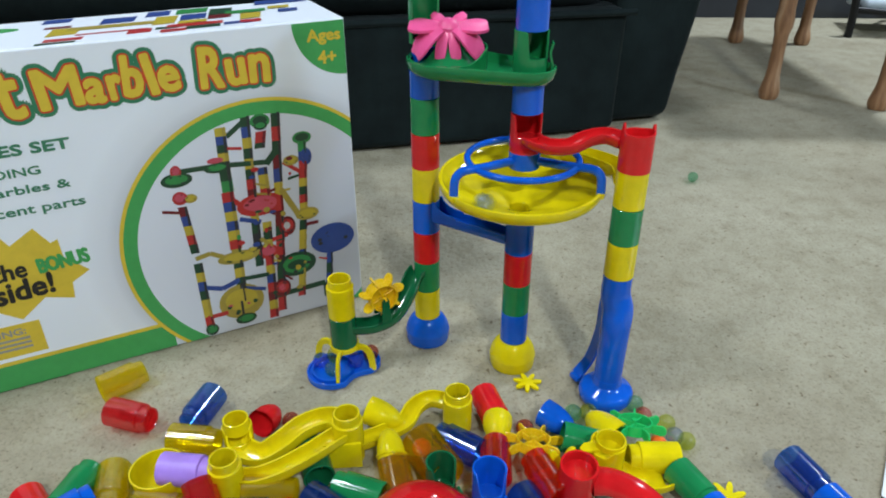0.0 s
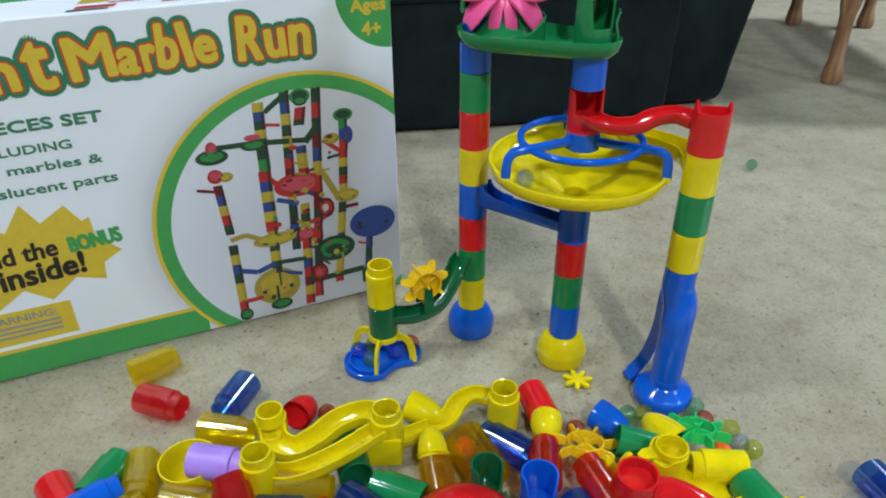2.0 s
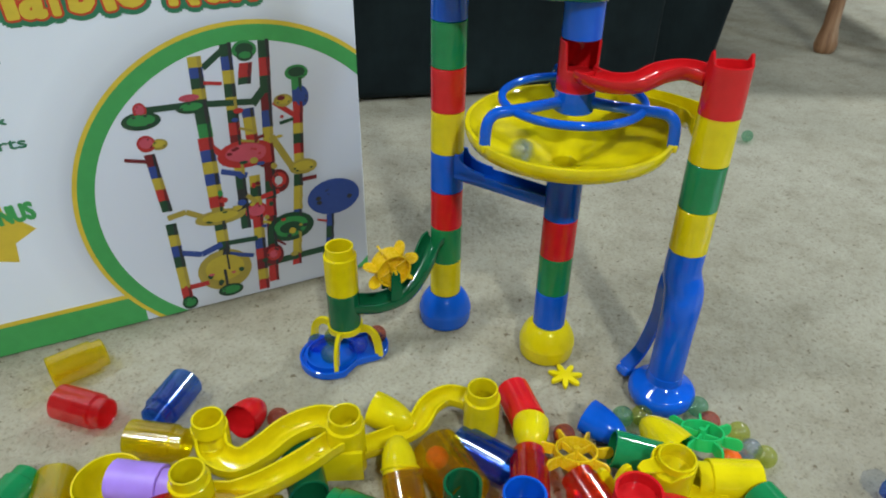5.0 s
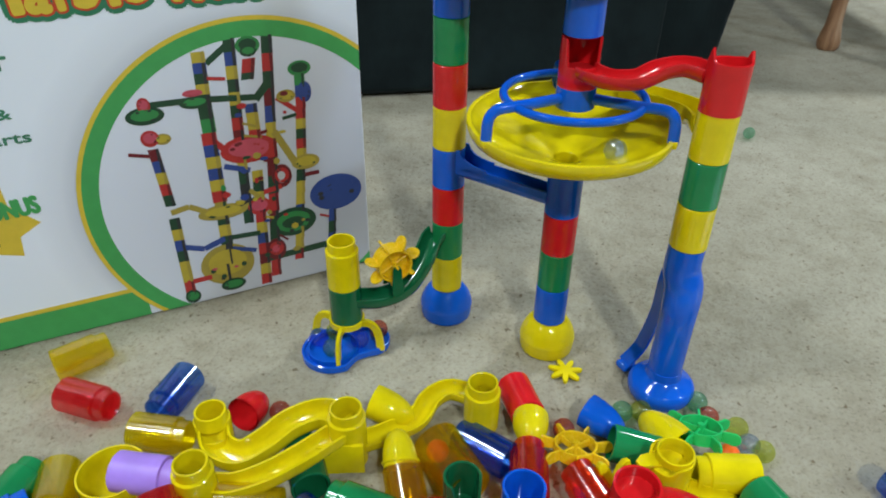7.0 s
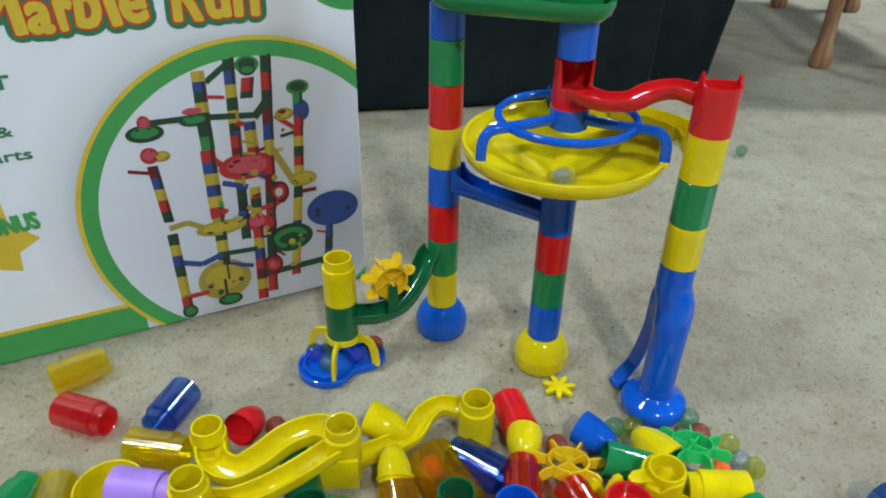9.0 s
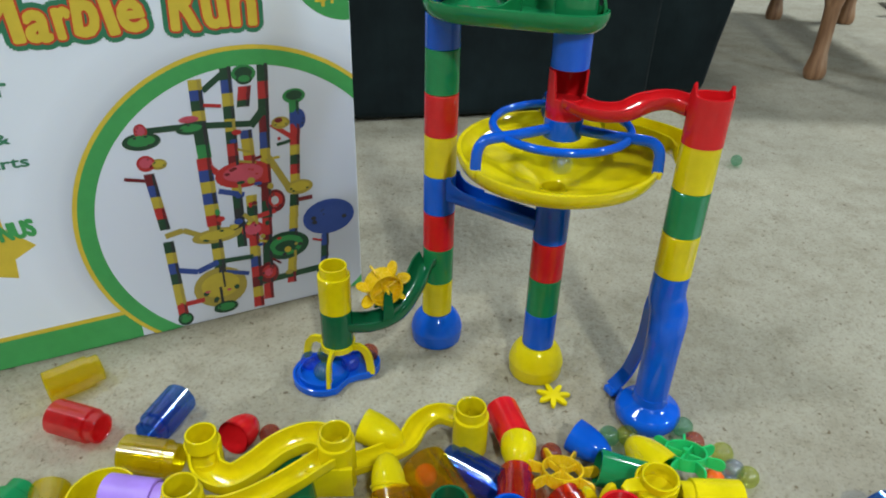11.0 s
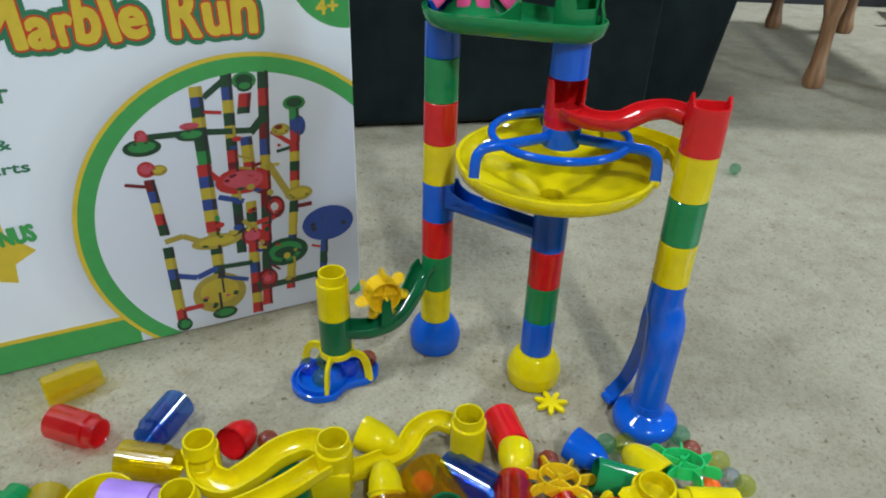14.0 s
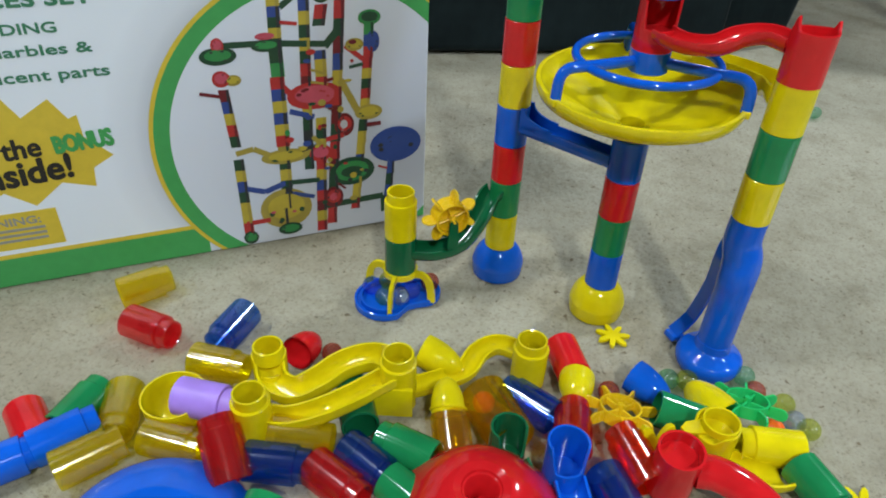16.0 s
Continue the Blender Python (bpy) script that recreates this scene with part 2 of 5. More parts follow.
def joined(*pieces):
    verts, faces = [], []
    for v, f in pieces:
        o = len(verts)
        verts += [Vector(q) for q in v]
        faces += [tuple(i + o for i in g) for g in f]
    return verts, faces


def moved(piece, m):
    return [m @ Vector(v) for v in piece[0]], piece[1]


def rounded_box(sx, sy, sz, r=0.01, steps=2):
    bm = bmesh.new()
    bmesh.ops.create_cube(bm, size=1.0)
    bmesh.ops.scale(bm, vec=(sx, sy, sz), verts=bm.verts)
    bmesh.ops.bevel(bm, geom=list(bm.edges), offset=r, segments=steps, affect="EDGES", profile=0.5)
    bm.verts.index_update()
    out = ([v.co.copy() for v in bm.verts], [tuple(v.index for v in f.verts) for f in bm.faces])
    bm.free()
    return out


def place_of(ob):
    return place_of(ob.parent) @ ob.matrix_basis if ob.parent else ob.matrix_basis.copy()


def part(name, piece, mat, parent, label="", at=None, kind=""):
    """One mesh under a thing. at: its pose in the world; without it the piece is in the parent's space."""
    ob = new(name, mesh_of(name, *piece))
    ob.data.materials.append(mat)
    ob.parent = parent
    if at is not None:
        ob.matrix_basis = place_of(parent).inverted() @ at
    return tagged(ob, label, kind=kind)


def thing(name, label, category, m, group="", kind=""):
    ob = new(name)
    ob.empty_display_size = 0.01
    ob.matrix_basis = m
    return tagged(ob, label, category, group, kind)


def solid(name, piece, mat, label, category, m=None, group="", kind=""):
    ob = new(name, mesh_of(name, *piece))
    ob.data.materials.append(mat)
    if m is not None:
        ob.matrix_basis = m
    return tagged(ob, label, category, group, kind)


# ---- the room ----
def make_floor():
    """One carpet sheet, finely knobbled where the toys stand."""
    xs = np.concatenate([np.linspace(-3.2, -0.46, 16)[:-1], np.arange(-0.46, 0.56, 0.0026), np.linspace(0.56, 3.2, 16)[1:]])
    ys = np.concatenate([np.linspace(-2.6, 0.33, 14)[:-1], np.arange(0.33, 1.05, 0.0028), np.linspace(1.05, 2.45, 60)[1:]])
    gx, gy = np.meshgrid(xs, ys, indexing="ij")
    rng = np.random.default_rng(4)
    near = ((gx > -0.455) & (gx < 0.555) & (gy > 0.335) & (gy < 1.045)).astype(float)
    h = rng.normal(0, 1, gx.shape)
    h = 0.5 * h + 0.25 * (np.roll(h, 1, 0) + np.roll(h, 1, 1))
    gz = near * np.clip(h * 0.0011, -0.0030, 0.0018) - 0.0008
    nx, ny = gx.shape
    verts = np.stack([gx, gy, gz], -1).reshape(-1, 3)
    i, j = np.meshgrid(np.arange(nx - 1), np.arange(ny - 1), indexing="ij")
    a = (i * ny + j).ravel()
    faces = np.stack([a, a + ny, a + ny + 1, a + 1], -1)
    me = bpy.data.meshes.new("floor")
    me.from_pydata(verts, [], faces.tolist())
    me.polygons.foreach_set("use_smooth", [True] * len(me.polygons))
    me.materials.append(CARPET)
    return tagged(new("floor", me), "worn greyish beige carpet with dark flecks", "carpet", kind="structure")


def slab(name, x0, x1, y0, y1, z0, z1, mat, label, category):
    outline = [(x0, y0), (x1, y0), (x1, y1), (x0, y1)]
    return solid(name, prism(outline, z0, z1), mat, label, category, kind="structure")


make_floor()
slab("wall_north", -3.2, 3.2, 2.45, 2.6, -0.05, 2.2, DARK_WALL, "charcoal painted wall behind the chairs", "wall")
# Three walls and the ceiling are added unseen; dark greys limit bounced light.
slab("wall_south", -3.2, 3.2, -2.75, -2.6, -0.05, 2.2, WALL, "unseen plain grey wall", "wall")
slab("wall_west", -3.35, -3.2, -2.75, 2.6, -0.05, 2.2, WALL, "unseen plain grey wall", "wall")
slab("wall_east", 3.2, 3.35, -2.75, 2.6, -0.05, 2.2, WALL, "unseen plain grey wall", "wall")
slab("ceiling", -3.35, 3.35, -2.75, 2.6, 2.2, 2.3, CEILING, "unseen plain grey ceiling", "ceiling")
slab("baseboard", -3.2, 3.2, 2.432, 2.45, 0.0, 0.09, DARK_WALL, "dark painted baseboard along the wall", "baseboard")


# ---- sofa, chairs ----
def make_sofa():
    base = pose(-0.148, 1.198, 0.0, 0, 0, 14.5)
    sofa = thing("sofa", "very dark green velvet recliner sofa on the carpet", "sofa", base)

    def cushion(name, x0, x1, y0, y1, z0, z1, r, flare=0.0, lift=0.0):
        bm = bmesh.new()
        bmesh.ops.create_cube(bm, size=1.0)
        bmesh.ops.scale(bm, vec=(x1 - x0, y1 - y0, z1 - z0), verts=bm.verts)
        bmesh.ops.bevel(bm, geom=list(bm.edges), offset=r, segments=4, affect="EDGES", profile=0.5)
        bmesh.ops.subdivide_edges(bm, edges=[e for e in bm.edges if e.calc_length() > 0.08], cuts=7, use_grid_fill=True)
        for v in bm.verts:
            f = (v.co.z / (z1 - z0)) + 0.5
            if v.co.x > 0:
                v.co.x += flare * f
            w = noise.noise(Vector((v.co.x * 7 + x0 * 3, v.co.y * 7, v.co.z * 5 + 2)))
            v.co.y -= 0.010 * w
            v.co.z += 0.004 * noise.noise(v.co * 9)
        bm.verts.index_update()
        piece = ([v.co + Vector(((x0 + x1) / 2, (y0 + y1) / 2, (z0 + z1) / 2)) for v in bm.verts], [tuple(v.index for v in f.verts) for f in bm.faces])
        bm.free()
        return part(name, piece, VELVET, sofa)

    cushion("footrest", -0.75, 0.50, 0.0, 0.16, 0.004, 0.225, 0.014)
    cushion("seat_cushion", -0.75, 0.50, 0.015, 0.75, 0.215, 0.48, 0.07)
    cushion("arm", 0.495, 0.635, 0.045, 0.85, 0.004, 0.58, 0.022, flare=0.10)
    cushion("backrest", -0.75, 0.52, 0.62, 0.86, 0.40, 0.95, 0.09)
    part("piping", sweep([Vector((x, -0.004 + 0.003 * math.sin(9 * x), 0.222)) for x in np.linspace(-0.74, 0.51, 30)], round_outline(0.006, 8)), VELVET, sofa)
    return sofa


def chair_leg(h, lean, foot=0.0185):
    """A carved leg: hoof foot, thin ankle, swelling knee."""
    shape = [(0.0, foot * 0.95), (0.006, foot * 1.12), (0.016, foot * 1.18), (0.030, foot * 1.02), (0.050, foot * 0.80), (0.10, foot * 0.74), (0.135, foot * 0.80), (0.150, foot * 1.02), (0.165, foot * 1.06), (0.185, foot * 0.92), (0.25, foot * 0.98), (h, foot * 1.5)]
    path, sc = [], []
    for z, r in shape:
        f = z / h
        path.append(Vector((lean[0] * (f * f - 0.15 * math.sin(f * math.pi)), lean[1] * f * f, z)))
        sc.append(r)
    return sweep(path, round_outline(1.0, 12, 0.9), up=(0, 1, 0), scales=sc)


def make_chair():
    chair = thing("wooden_chair", "old brown wooden chair with worn carved legs", "chair", pose(0.85, 1.76, 0))
    for x, y, lean in ((0.710, 1.552, (0.004, 0.03)), (0.908, 1.482, (-0.04, 0.03)), (0.818, 2.085, (0.06, -0.02)), (0.992, 2.06, (0.03, -0.02))):
        part("leg", chair_leg(0.42, lean), WOOD, chair, at=pose(x, y, 0))
    part("seat", rounded_box(0.34, 0.68, 0.04, 0.012), WOOD, chair, at=pose(0.86, 1.79, 0.44))
    return chair


def make_stool():
    stool = thing("low_stool", "low stool with dark metal legs and pale blue padded seat", "stool", pose(1.31, 2.21, 0))
    for x, y in ((1.165, 2.155), (1.44, 2.10), (1.42, 2.38), (1.50, 2.30)):
        part("leg", sweep([Vector((0, 0, 0)), Vector((0.0, 0, 0.06)), Vector((-0.006, 0, 0.13))], round_outline(0.011, 10), up=(0, 1, 0)), DARK_METAL, stool, at=pose(x, y, 0))
    frame_path = [Vector(p) for p in ((1.165, 2.165, 0.075), (1.45, 2.09, 0.06), (1.49, 2.31, 0.070), (1.40, 2.38, 0.080))]
    part("seat_frame", sweep(frame_path, round_outline(0.009, 8), closed=True), DARK_METAL, stool, at=pose(0, 0, 0))
    part("seat_pad", rounded_box(0.25, 0.2, 0.035, 0.014, 3), PALE_PAD, stool, at=pose(1.335, 2.235, 0.083, -4, 0, -12))
    return stool


make_sofa()
make_chair()
make_stool()

# ---- marble run pieces ----
R, STEP, Z0 = 0.0133, 0.0339, 0.031        # tube radius, height of one tube, top of the feet
A, B, C, S = (0.0125, 0.6645), (0.1015, 0.6240), (0.1875, 0.5835), (-0.0685, 0.6110)


def tube_piece(length=STEP, neck=0.0085, r=R):
    """A tube with a socket below and a narrower neck on top."""
    b, c, w = 0.0005, r - 0.0021, 0.0017
    return lathe([(r - b, 0.0002), (r, b + 0.0002), (r, length - b), (r - b, length), (c + 0.0001, length + 0.0002), (c, length + neck - b), (c - b, length + neck),
                  (c - w + b, length + neck), (c - w, length + neck - b), (c - w, length - 0.004), (r - w, length - 0.006), (r - w, 0.0002)], 40)


def foot_piece(height=0.0312, wide=0.0236):
    """A domed shoulder over a slightly tapering skirt."""
    dome = [(R + 0.0006 + (wide - R - 0.0006) * q, 0.0125 + (height - 0.0125) * f) for q, f in ((0, 1), (0.16, 0.93), (0.33, 0.84), (0.50, 0.73), (0.66, 0.59), (0.80, 0.43), (0.91, 0.25), (0.98, 0.09), (1, 0))]
    return capped_lathe([(0, height - 0.004), (R - 0.001, height - 0.004), (R - 0.0004, height - 0.0002)] + dome + [(wide * 0.985, 0.0112), (wide * 0.985, 0.0100), (wide * 0.97, 0.004), (wide * 0.94, 0.001), (0, 0.001)], 48)


def rim_tube(r, wall, rim, low=0.0, n=64, floor=None):
    """A tube whose upper edge runs at rim(angle in degrees); floor: the height of a plate inside it."""
    verts, faces = [], []
    for i in range(n):
        a = 2 * math.pi * i / n
        h = rim(math.degrees(a))
        c, d = math.cos(a), math.sin(a)
        verts += [(r * c, r * d, low), (r * c, r * d, h - 0.0004), ((r - 0.0004) * c, (r - 0.0004) * d, h), ((r - wall + 0.0004) * c, (r - wall + 0.0004) * d, h), ((r - wall) * c, (r - wall) * d, h - 0.0004), ((r - wall) * c, (r - wall) * d, low)]
    for i in range(n):
        j = (i + 1) % n
        faces += [(i * 6 + k, j * 6 + k, j * 6 + (k + 1) % 6, i * 6 + (k + 1) % 6) for k in range(6)]
    if floor is None:
        return verts, faces
    q = r - wall
    return joined((verts, faces), prism([(q * math.cos(2 * math.pi * i / 32), q * math.sin(2 * math.pi * i / 32)) for i in range(32)], floor - 0.0015, floor))


def dip(angle, centre, half, soft=12.0):
    """1 within half of centre, 0 away from it, with a soft step between (degrees)."""
    off = abs((angle - centre + 180) % 360 - 180)
    f = min(1.0, max(0.0, (half + soft / 2 - off) / soft))
    return f * f * (3 - 2 * f)


def dish_section(zrim=0.2045, rim=0.0728):
    """Bowl profile, inside then outside."""
    inner = [(0.0088, 0.1738), (0.0100, 0.1750), (0.022, 0.1800), (0.034, 0.1852), (0.046, 0.1898), (0.056, 0.1936), (0.063, 0.1968), (0.0680, 0.2000), (rim - 0.0022, zrim)]
    outer = [(rim - 0.0008, zrim + 0.0005), (rim + 0.0008, zrim + 0.0001), (rim + 0.0012, zrim - 0.0020), (rim + 0.0004, zrim - 0.0062), (0.0715, 0.1945), (0.065, 0.1905), (0.057, 0.1875), (0.046, 0.1842), (0.034, 0.1805), (0.022, 0.1765), (0.0135, 0.1735), (0.0135, 0.1668), (0.0105, 0.1665), (0.0105, 0.1450), (0.0088, 0.1450)]
    return inner + outer


def wheel_body(ring, width, hub=0.0026):
    """Rim, hub and four cross spokes of a wheel round z."""
    w = width / 2
    pieces = [lathe([(ring, -w), (ring, w), (ring - 0.0014, w), (ring - 0.0014, -w)], 32), capped_lathe([(0, w + 0.001), (hub, w + 0.001), (hub, -w - 0.001), (0, -w - 0.001)], 14)]
    for k in range(4):
        v, f = rounded_box(ring, 0.0018, width * 0.6, 0.0004, 1)
        pieces.append(moved((v, f), pose(0, 0, 0, 0, 0, 90 * k + 28) @ pose(ring / 2, 0, 0)))
    return joined(*pieces)


def blade_piece(ring, reach, width):
    w = width / 2
    outline = [(ring - 0.0006, -w * 0.8)] + [(reach - w + w * math.cos(a), w * math.sin(a)) for a in np.linspace(-math.pi / 2, math.pi / 2, 9)] + [(ring - 0.0006, w * 0.8)]
    return moved(prism(outline, -0.0009, 0.0009, 0.0003), pose(0, 0, 0, 90, 0, 0))


def flat_star(lobes=7, r0=0.0055, r1=0.0145, thick=0.0032):
    outline = []
    for k in range(lobes * 8):
        a = 2 * math.pi * k / (lobes * 8)
        c = 0.5 + 0.5 * math.cos(a * lobes)
        rr = r0 + (r1 - r0) * c ** 0.8
        outline.append((rr * math.cos(a), rr * math.sin(a)))
    return prism(outline, 0, thick, 0.0006)


def nose_cone(length=0.031, r=R):
    pr = [(r, 0.0), (r, 0.004)]
    pr += [(r * math.sqrt(max(0, 1 - ((z - 0.004) / (length - 0.004)) ** 2)) ** 1.05, z) for z in np.linspace(0.008, length, 9)]
    inner = [(max(q - 0.0016, 0), max(z - 0.0016, 0)) for q, z in pr[::-1]]
    return capped_lathe(pr + inner, 36)


def marble_mesh(r=0.008):
    return capped_lathe([(r * math.sin(a), -r * math.cos(a)) for a in np.linspace(0, math.pi, 22)], 36)


# ---- the standing marble run ----
run = thing("marble_run", "assembled toy marble run of red, yellow, blue and green tubes", "marble run", pose(B[0], B[1], 0))


def level(k):
    return Z0 + STEP * k


def stack(xy, items):
    for k, mat in items:
        part("tube", tube_piece(), mat, run, at=pose(xy[0], xy[1], level(k)))


stack(A, ((0, YELLOW), (1, GREEN), (2, RED), (3, BLUE), (4, YELLOW), (5, RED), (6, GREEN), (7, BLUE)))
part("tube", tube_piece(STEP, 0.0006), BLUE, run, at=pose(B[0], B[1], level(3)))
stack(B, ((0, BLUE), (1, GREEN), (2, RED), (7, BLUE), (9, BLUE), (10, RED)))
stack(C, ((3, YELLOW), (4, GREEN), (5, YELLOW)))
stack(S, ((0, DEEP_GREEN), (1, YELLOW)))
part("foot", foot_piece(), BLUE, run, "blue domed foot", at=pose(A[0], A[1], 0))
part("foot", foot_piece(), YELLOW, run, "yellow domed foot", at=pose(B[0], B[1], 0))

# yellow dish with its inlet chute
DISH_AT = pose(B[0] - 0.0015, B[1], 0.0042) @ pose(0, 0, 0.2) @ pose(0, 0, 0, 2, 0, 0) @ pose(0, 0, -0.2)
dish = part("funnel_dish", lathe(dish_section(), 72), YELLOW, run, "yellow round funnel dish with a hole", at=DISH_AT)
chute = sweep(spline([(C[0] - 0.002, C[1] + 0.012, 0.219), (0.185, 0.622, 0.217), (0.169, 0.655, 0.213), (0.149, 0.680, 0.209)], 8), trough_outline(0.0105, 0.0016, 0.006))
part("inlet_chute", chute, YELLOW, dish, at=pose(0, 0, 0))
for ang in (-25, 94, 213):
    part("clip", moved(rounded_box(0.006, 0.009, 0.005, 0.001, 2), pose(0.0728, 0, 0.2025)), YELLOW, dish, at=DISH_AT @ pose(0, 0, 0, 0, 0, ang))

# blue spider over the dish
SPIDER_AT = pose(B[0] - 0.0010, B[1], 0.0032)
hub = part("spider_hub", lathe([(R, 0.2185), (R + 0.0006, 0.2190), (R + 0.0006, 0.2335), (R, 0.234), (R - 0.0025, 0.234), (R - 0.0025, 0.2185)], 36), BLUE, run, at=pose(B[0], B[1], 0))
ringpath = [Vector((0.0490 * math.cos(a), 0.0490 * math.sin(a), 0.2225)) for a in np.linspace(0, 2 * math.pi, 72, endpoint=False)]
part("spider_ring", sweep(ringpath, round_outline(0.0030, 12), closed=True), BLUE, hub, at=SPIDER_AT)
for ang in (-25, 94, 213):
    arm = sweep(spline([(R - 0.002, 0, 0.2225), (0.04, 0, 0.2230), (0.060, 0, 0.2240), (0.0672, 0, 0.2222), (0.0708, 0, 0.2165), (0.0718, 0, 0.2030)], 8), round_outline(0.0039, 14, 0.92), up=(0, 1, 0))
    part("spider_arm", arm, BLUE, hub, at=SPIDER_AT @ pose(0, 0, 0, 0, 0, ang))

# blue bridge between two columns
dirAB = (Vector((*B, 0)) - Vector((*A, 0))).normalized()
b0, b1 = Vector((*A, 0.152)) + dirAB * 0.011, Vector((*B, 0.146)) - dirAB * 0.011
part("bridge_channel", sweep([b0.lerp(b1, i / 6) for i in range(7)], trough_outline(0.0088, 0.0016, 0.0045)), BLUE, run, at=pose(0, 0, 0))
fin = [(0, -0.012), (0.026, -0.011), (0.026, -0.0035)] + [(0.0035 + 0.0225 * (1 - math.sin(a)), -0.0035 + 0.0115 * (1 - math.cos(a))) for a in np.linspace(0.1, math.pi / 2, 8)] + [(0, 0.008)]
turn_ab = pose(0, 0, 0, 0, 0, math.degrees(math.atan2(dirAB.y, dirAB.x)))
for side in (-1, 1):
    part("bridge_gusset", moved(prism(fin, -0.0009, 0.0009), pose(0, 0, 0, 90, 0, 0)), BLUE, run, at=Matrix.Translation(Vector((*A, 0.160)) + dirAB * 0.0105) @ turn_ab @ pose(0, side * 0.0079, 0))


def open_socket(length, gap_dir, gap=70, low=0.012, r=R):
    """A tube whose wall is cut away above low on one side, towards gap_dir degrees."""
    n, w = 40, 0.0018
    verts, faces = [], []
    levels = (0.0, low, length)
    for i in range(n):
        a = 2 * math.pi * i / n
        for z in levels:
            for q in (r, r - w):
                verts.append((q * math.cos(a), q * math.sin(a), z))
    for i in range(n):
        j = (i + 1) % n
        mid = math.degrees(2 * math.pi * (i + 0.5) / n)
        off = abs((mid - gap_dir + 180) % 360 - 180)
        for k in range(2):
            if k == 1 and off < gap:
                continue
            a, b = i * 6 + 2 * k, j * 6 + 2 * k
            faces += [(a, b, b + 2, a + 2), (a + 1, a + 3, b + 3, b + 1)]
            last = k == 1 or off < gap
            if last:
                faces.append((a + 2, b + 2, b + 3, a + 3))
            if k == 0:
                faces.append((a, a + 1, b + 1, b))
    for i in range(n):
        j = (i + 1) % n
        m0, m1 = [abs((math.degrees(2 * math.pi * (q + 0.5) / n) - gap_dir + 180) % 360 - 180) < gap for q in (i, j)]
        if m0 != m1:
            a = j * 6
            faces.append((a + 2, a + 3, a + 5, a + 4))
    floor = prism([((r - w) * math.cos(2 * math.pi * i / 24), (r - w) * math.sin(2 * math.pi * i / 24)) for i in range(24)], low - 0.003, low - 0.001)
    return joined((verts, faces), floor)


# red slide between two columns
slide = part("slide_socket", rim_tube(R + 0.0004, 0.0018, lambda a: STEP - 0.0185 * dip(a, -78, 58, 14), floor=0.0125), RED, run, "red slide with a curved open channel", at=pose(B[0], B[1], level(6) - 0.001))
slide_path = spline([(0.1045, 0.6125, 0.2505), (0.1095, 0.6065, 0.2497), (0.120, 0.6005, 0.2488), (0.137, 0.5985, 0.2502), (0.152, 0.6015, 0.2562), (0.166, 0.5995, 0.2592), (0.178, 0.5905, 0.2580)], 8)
part("slide_channel", sweep(slide_path, trough_outline(0.0098, 0.0019, 0.0012, 14)), RED, slide, at=pose(0, 0, 0))
cup_rim = lambda a: STEP - 0.0012 + 0.0095 * dip(a, 190, 8, 26) + 0.0080 * dip(a, 8, 6, 26) - 0.0012 * dip(a, 100, 50, 40)
cup = part("slide_cup", rim_tube(R + 0.0003, 0.0019, cup_rim, floor=STEP - 0.009), RED, run, "red cup with a notched rim", at=pose(C[0], C[1], level(6) - 0.001))

# blue leg under the outer column
leg_path = spline([(C[0], C[1], level(3)), (C[0], C[1], 0.113), (0.1905, 0.5795, 0.098), (0.1895, 0.5745, 0.080), (0.1885, 0.5725, 0.045), (0.188, 0.5715, 0.016)], 8)
leg_girth = [1 + 0.075 * math.exp(-((p.z - 0.098) / 0.016) ** 2) for p in leg_path]
outer_leg = part("curved_leg", sweep(leg_path, round_outline(0.0130, 28), up=(0, 1, 0), scales=leg_girth), BLUE, run, "blue bent support leg", at=pose(0, 0, 0))
part("leg_base", capped_lathe([(0, 0.028), (0.0131, 0.028), (0.0138, 0.0215), (0.0168, 0.0182), (0.0222, 0.0158), (0.0250, 0.0130), (0.0258, 0.0098), (0.0250, 0.0050), (0.0225, 0.0008), (0, 0.0008)], 40), BLUE, outer_leg, at=pose(0.188, 0.5715, 0))
fin_line = [(0.1870, 0.594, 0.116), (0.1830, 0.600, 0.092), (0.1825, 0.602, 0.058), (0.1775, 0.602, 0.030), (0.1720, 0.600, 0.018), (0.164, 0.598, 0.007)]
part("leg_fin", sweep(spline(fin_line, 6), [(-0.0060, -0.0012), (0.0060, -0.0012), (0.0060, 0.0012), (-0.0060, 0.0012)], up=(0.9, 0.4, 0)), BLUE, outer_leg, at=pose(0, 0, 0))
part("leg_toe", rounded_box(0.014, 0.012, 0.006, 0.002, 2), BLUE, outer_leg, at=pose(0.166, 0.598, 0.0045, 0, 12, 30))

# green slide with the amber paddle wheel
g_path = spline([(A[0] - 0.008, A[1] - 0.007, 0.0895), (0.000, 0.651, 0.0865), (-0.007, 0.637, 0.073), (-0.020, 0.622, 0.0585), (-0.038, 0.614, 0.0525), (-0.060, 0.6125, 0.0505)], 7)
g_slide = part("green_slide", sweep(g_path, trough_outline(0.0096, 0.0017, 0.0035)), DEEP_GREEN, run, "deep green curved slide", at=pose(0, 0, 0))
WHEEL_AT = pose(-0.0290, 0.6150, 0.0862, 0, 0, 30)
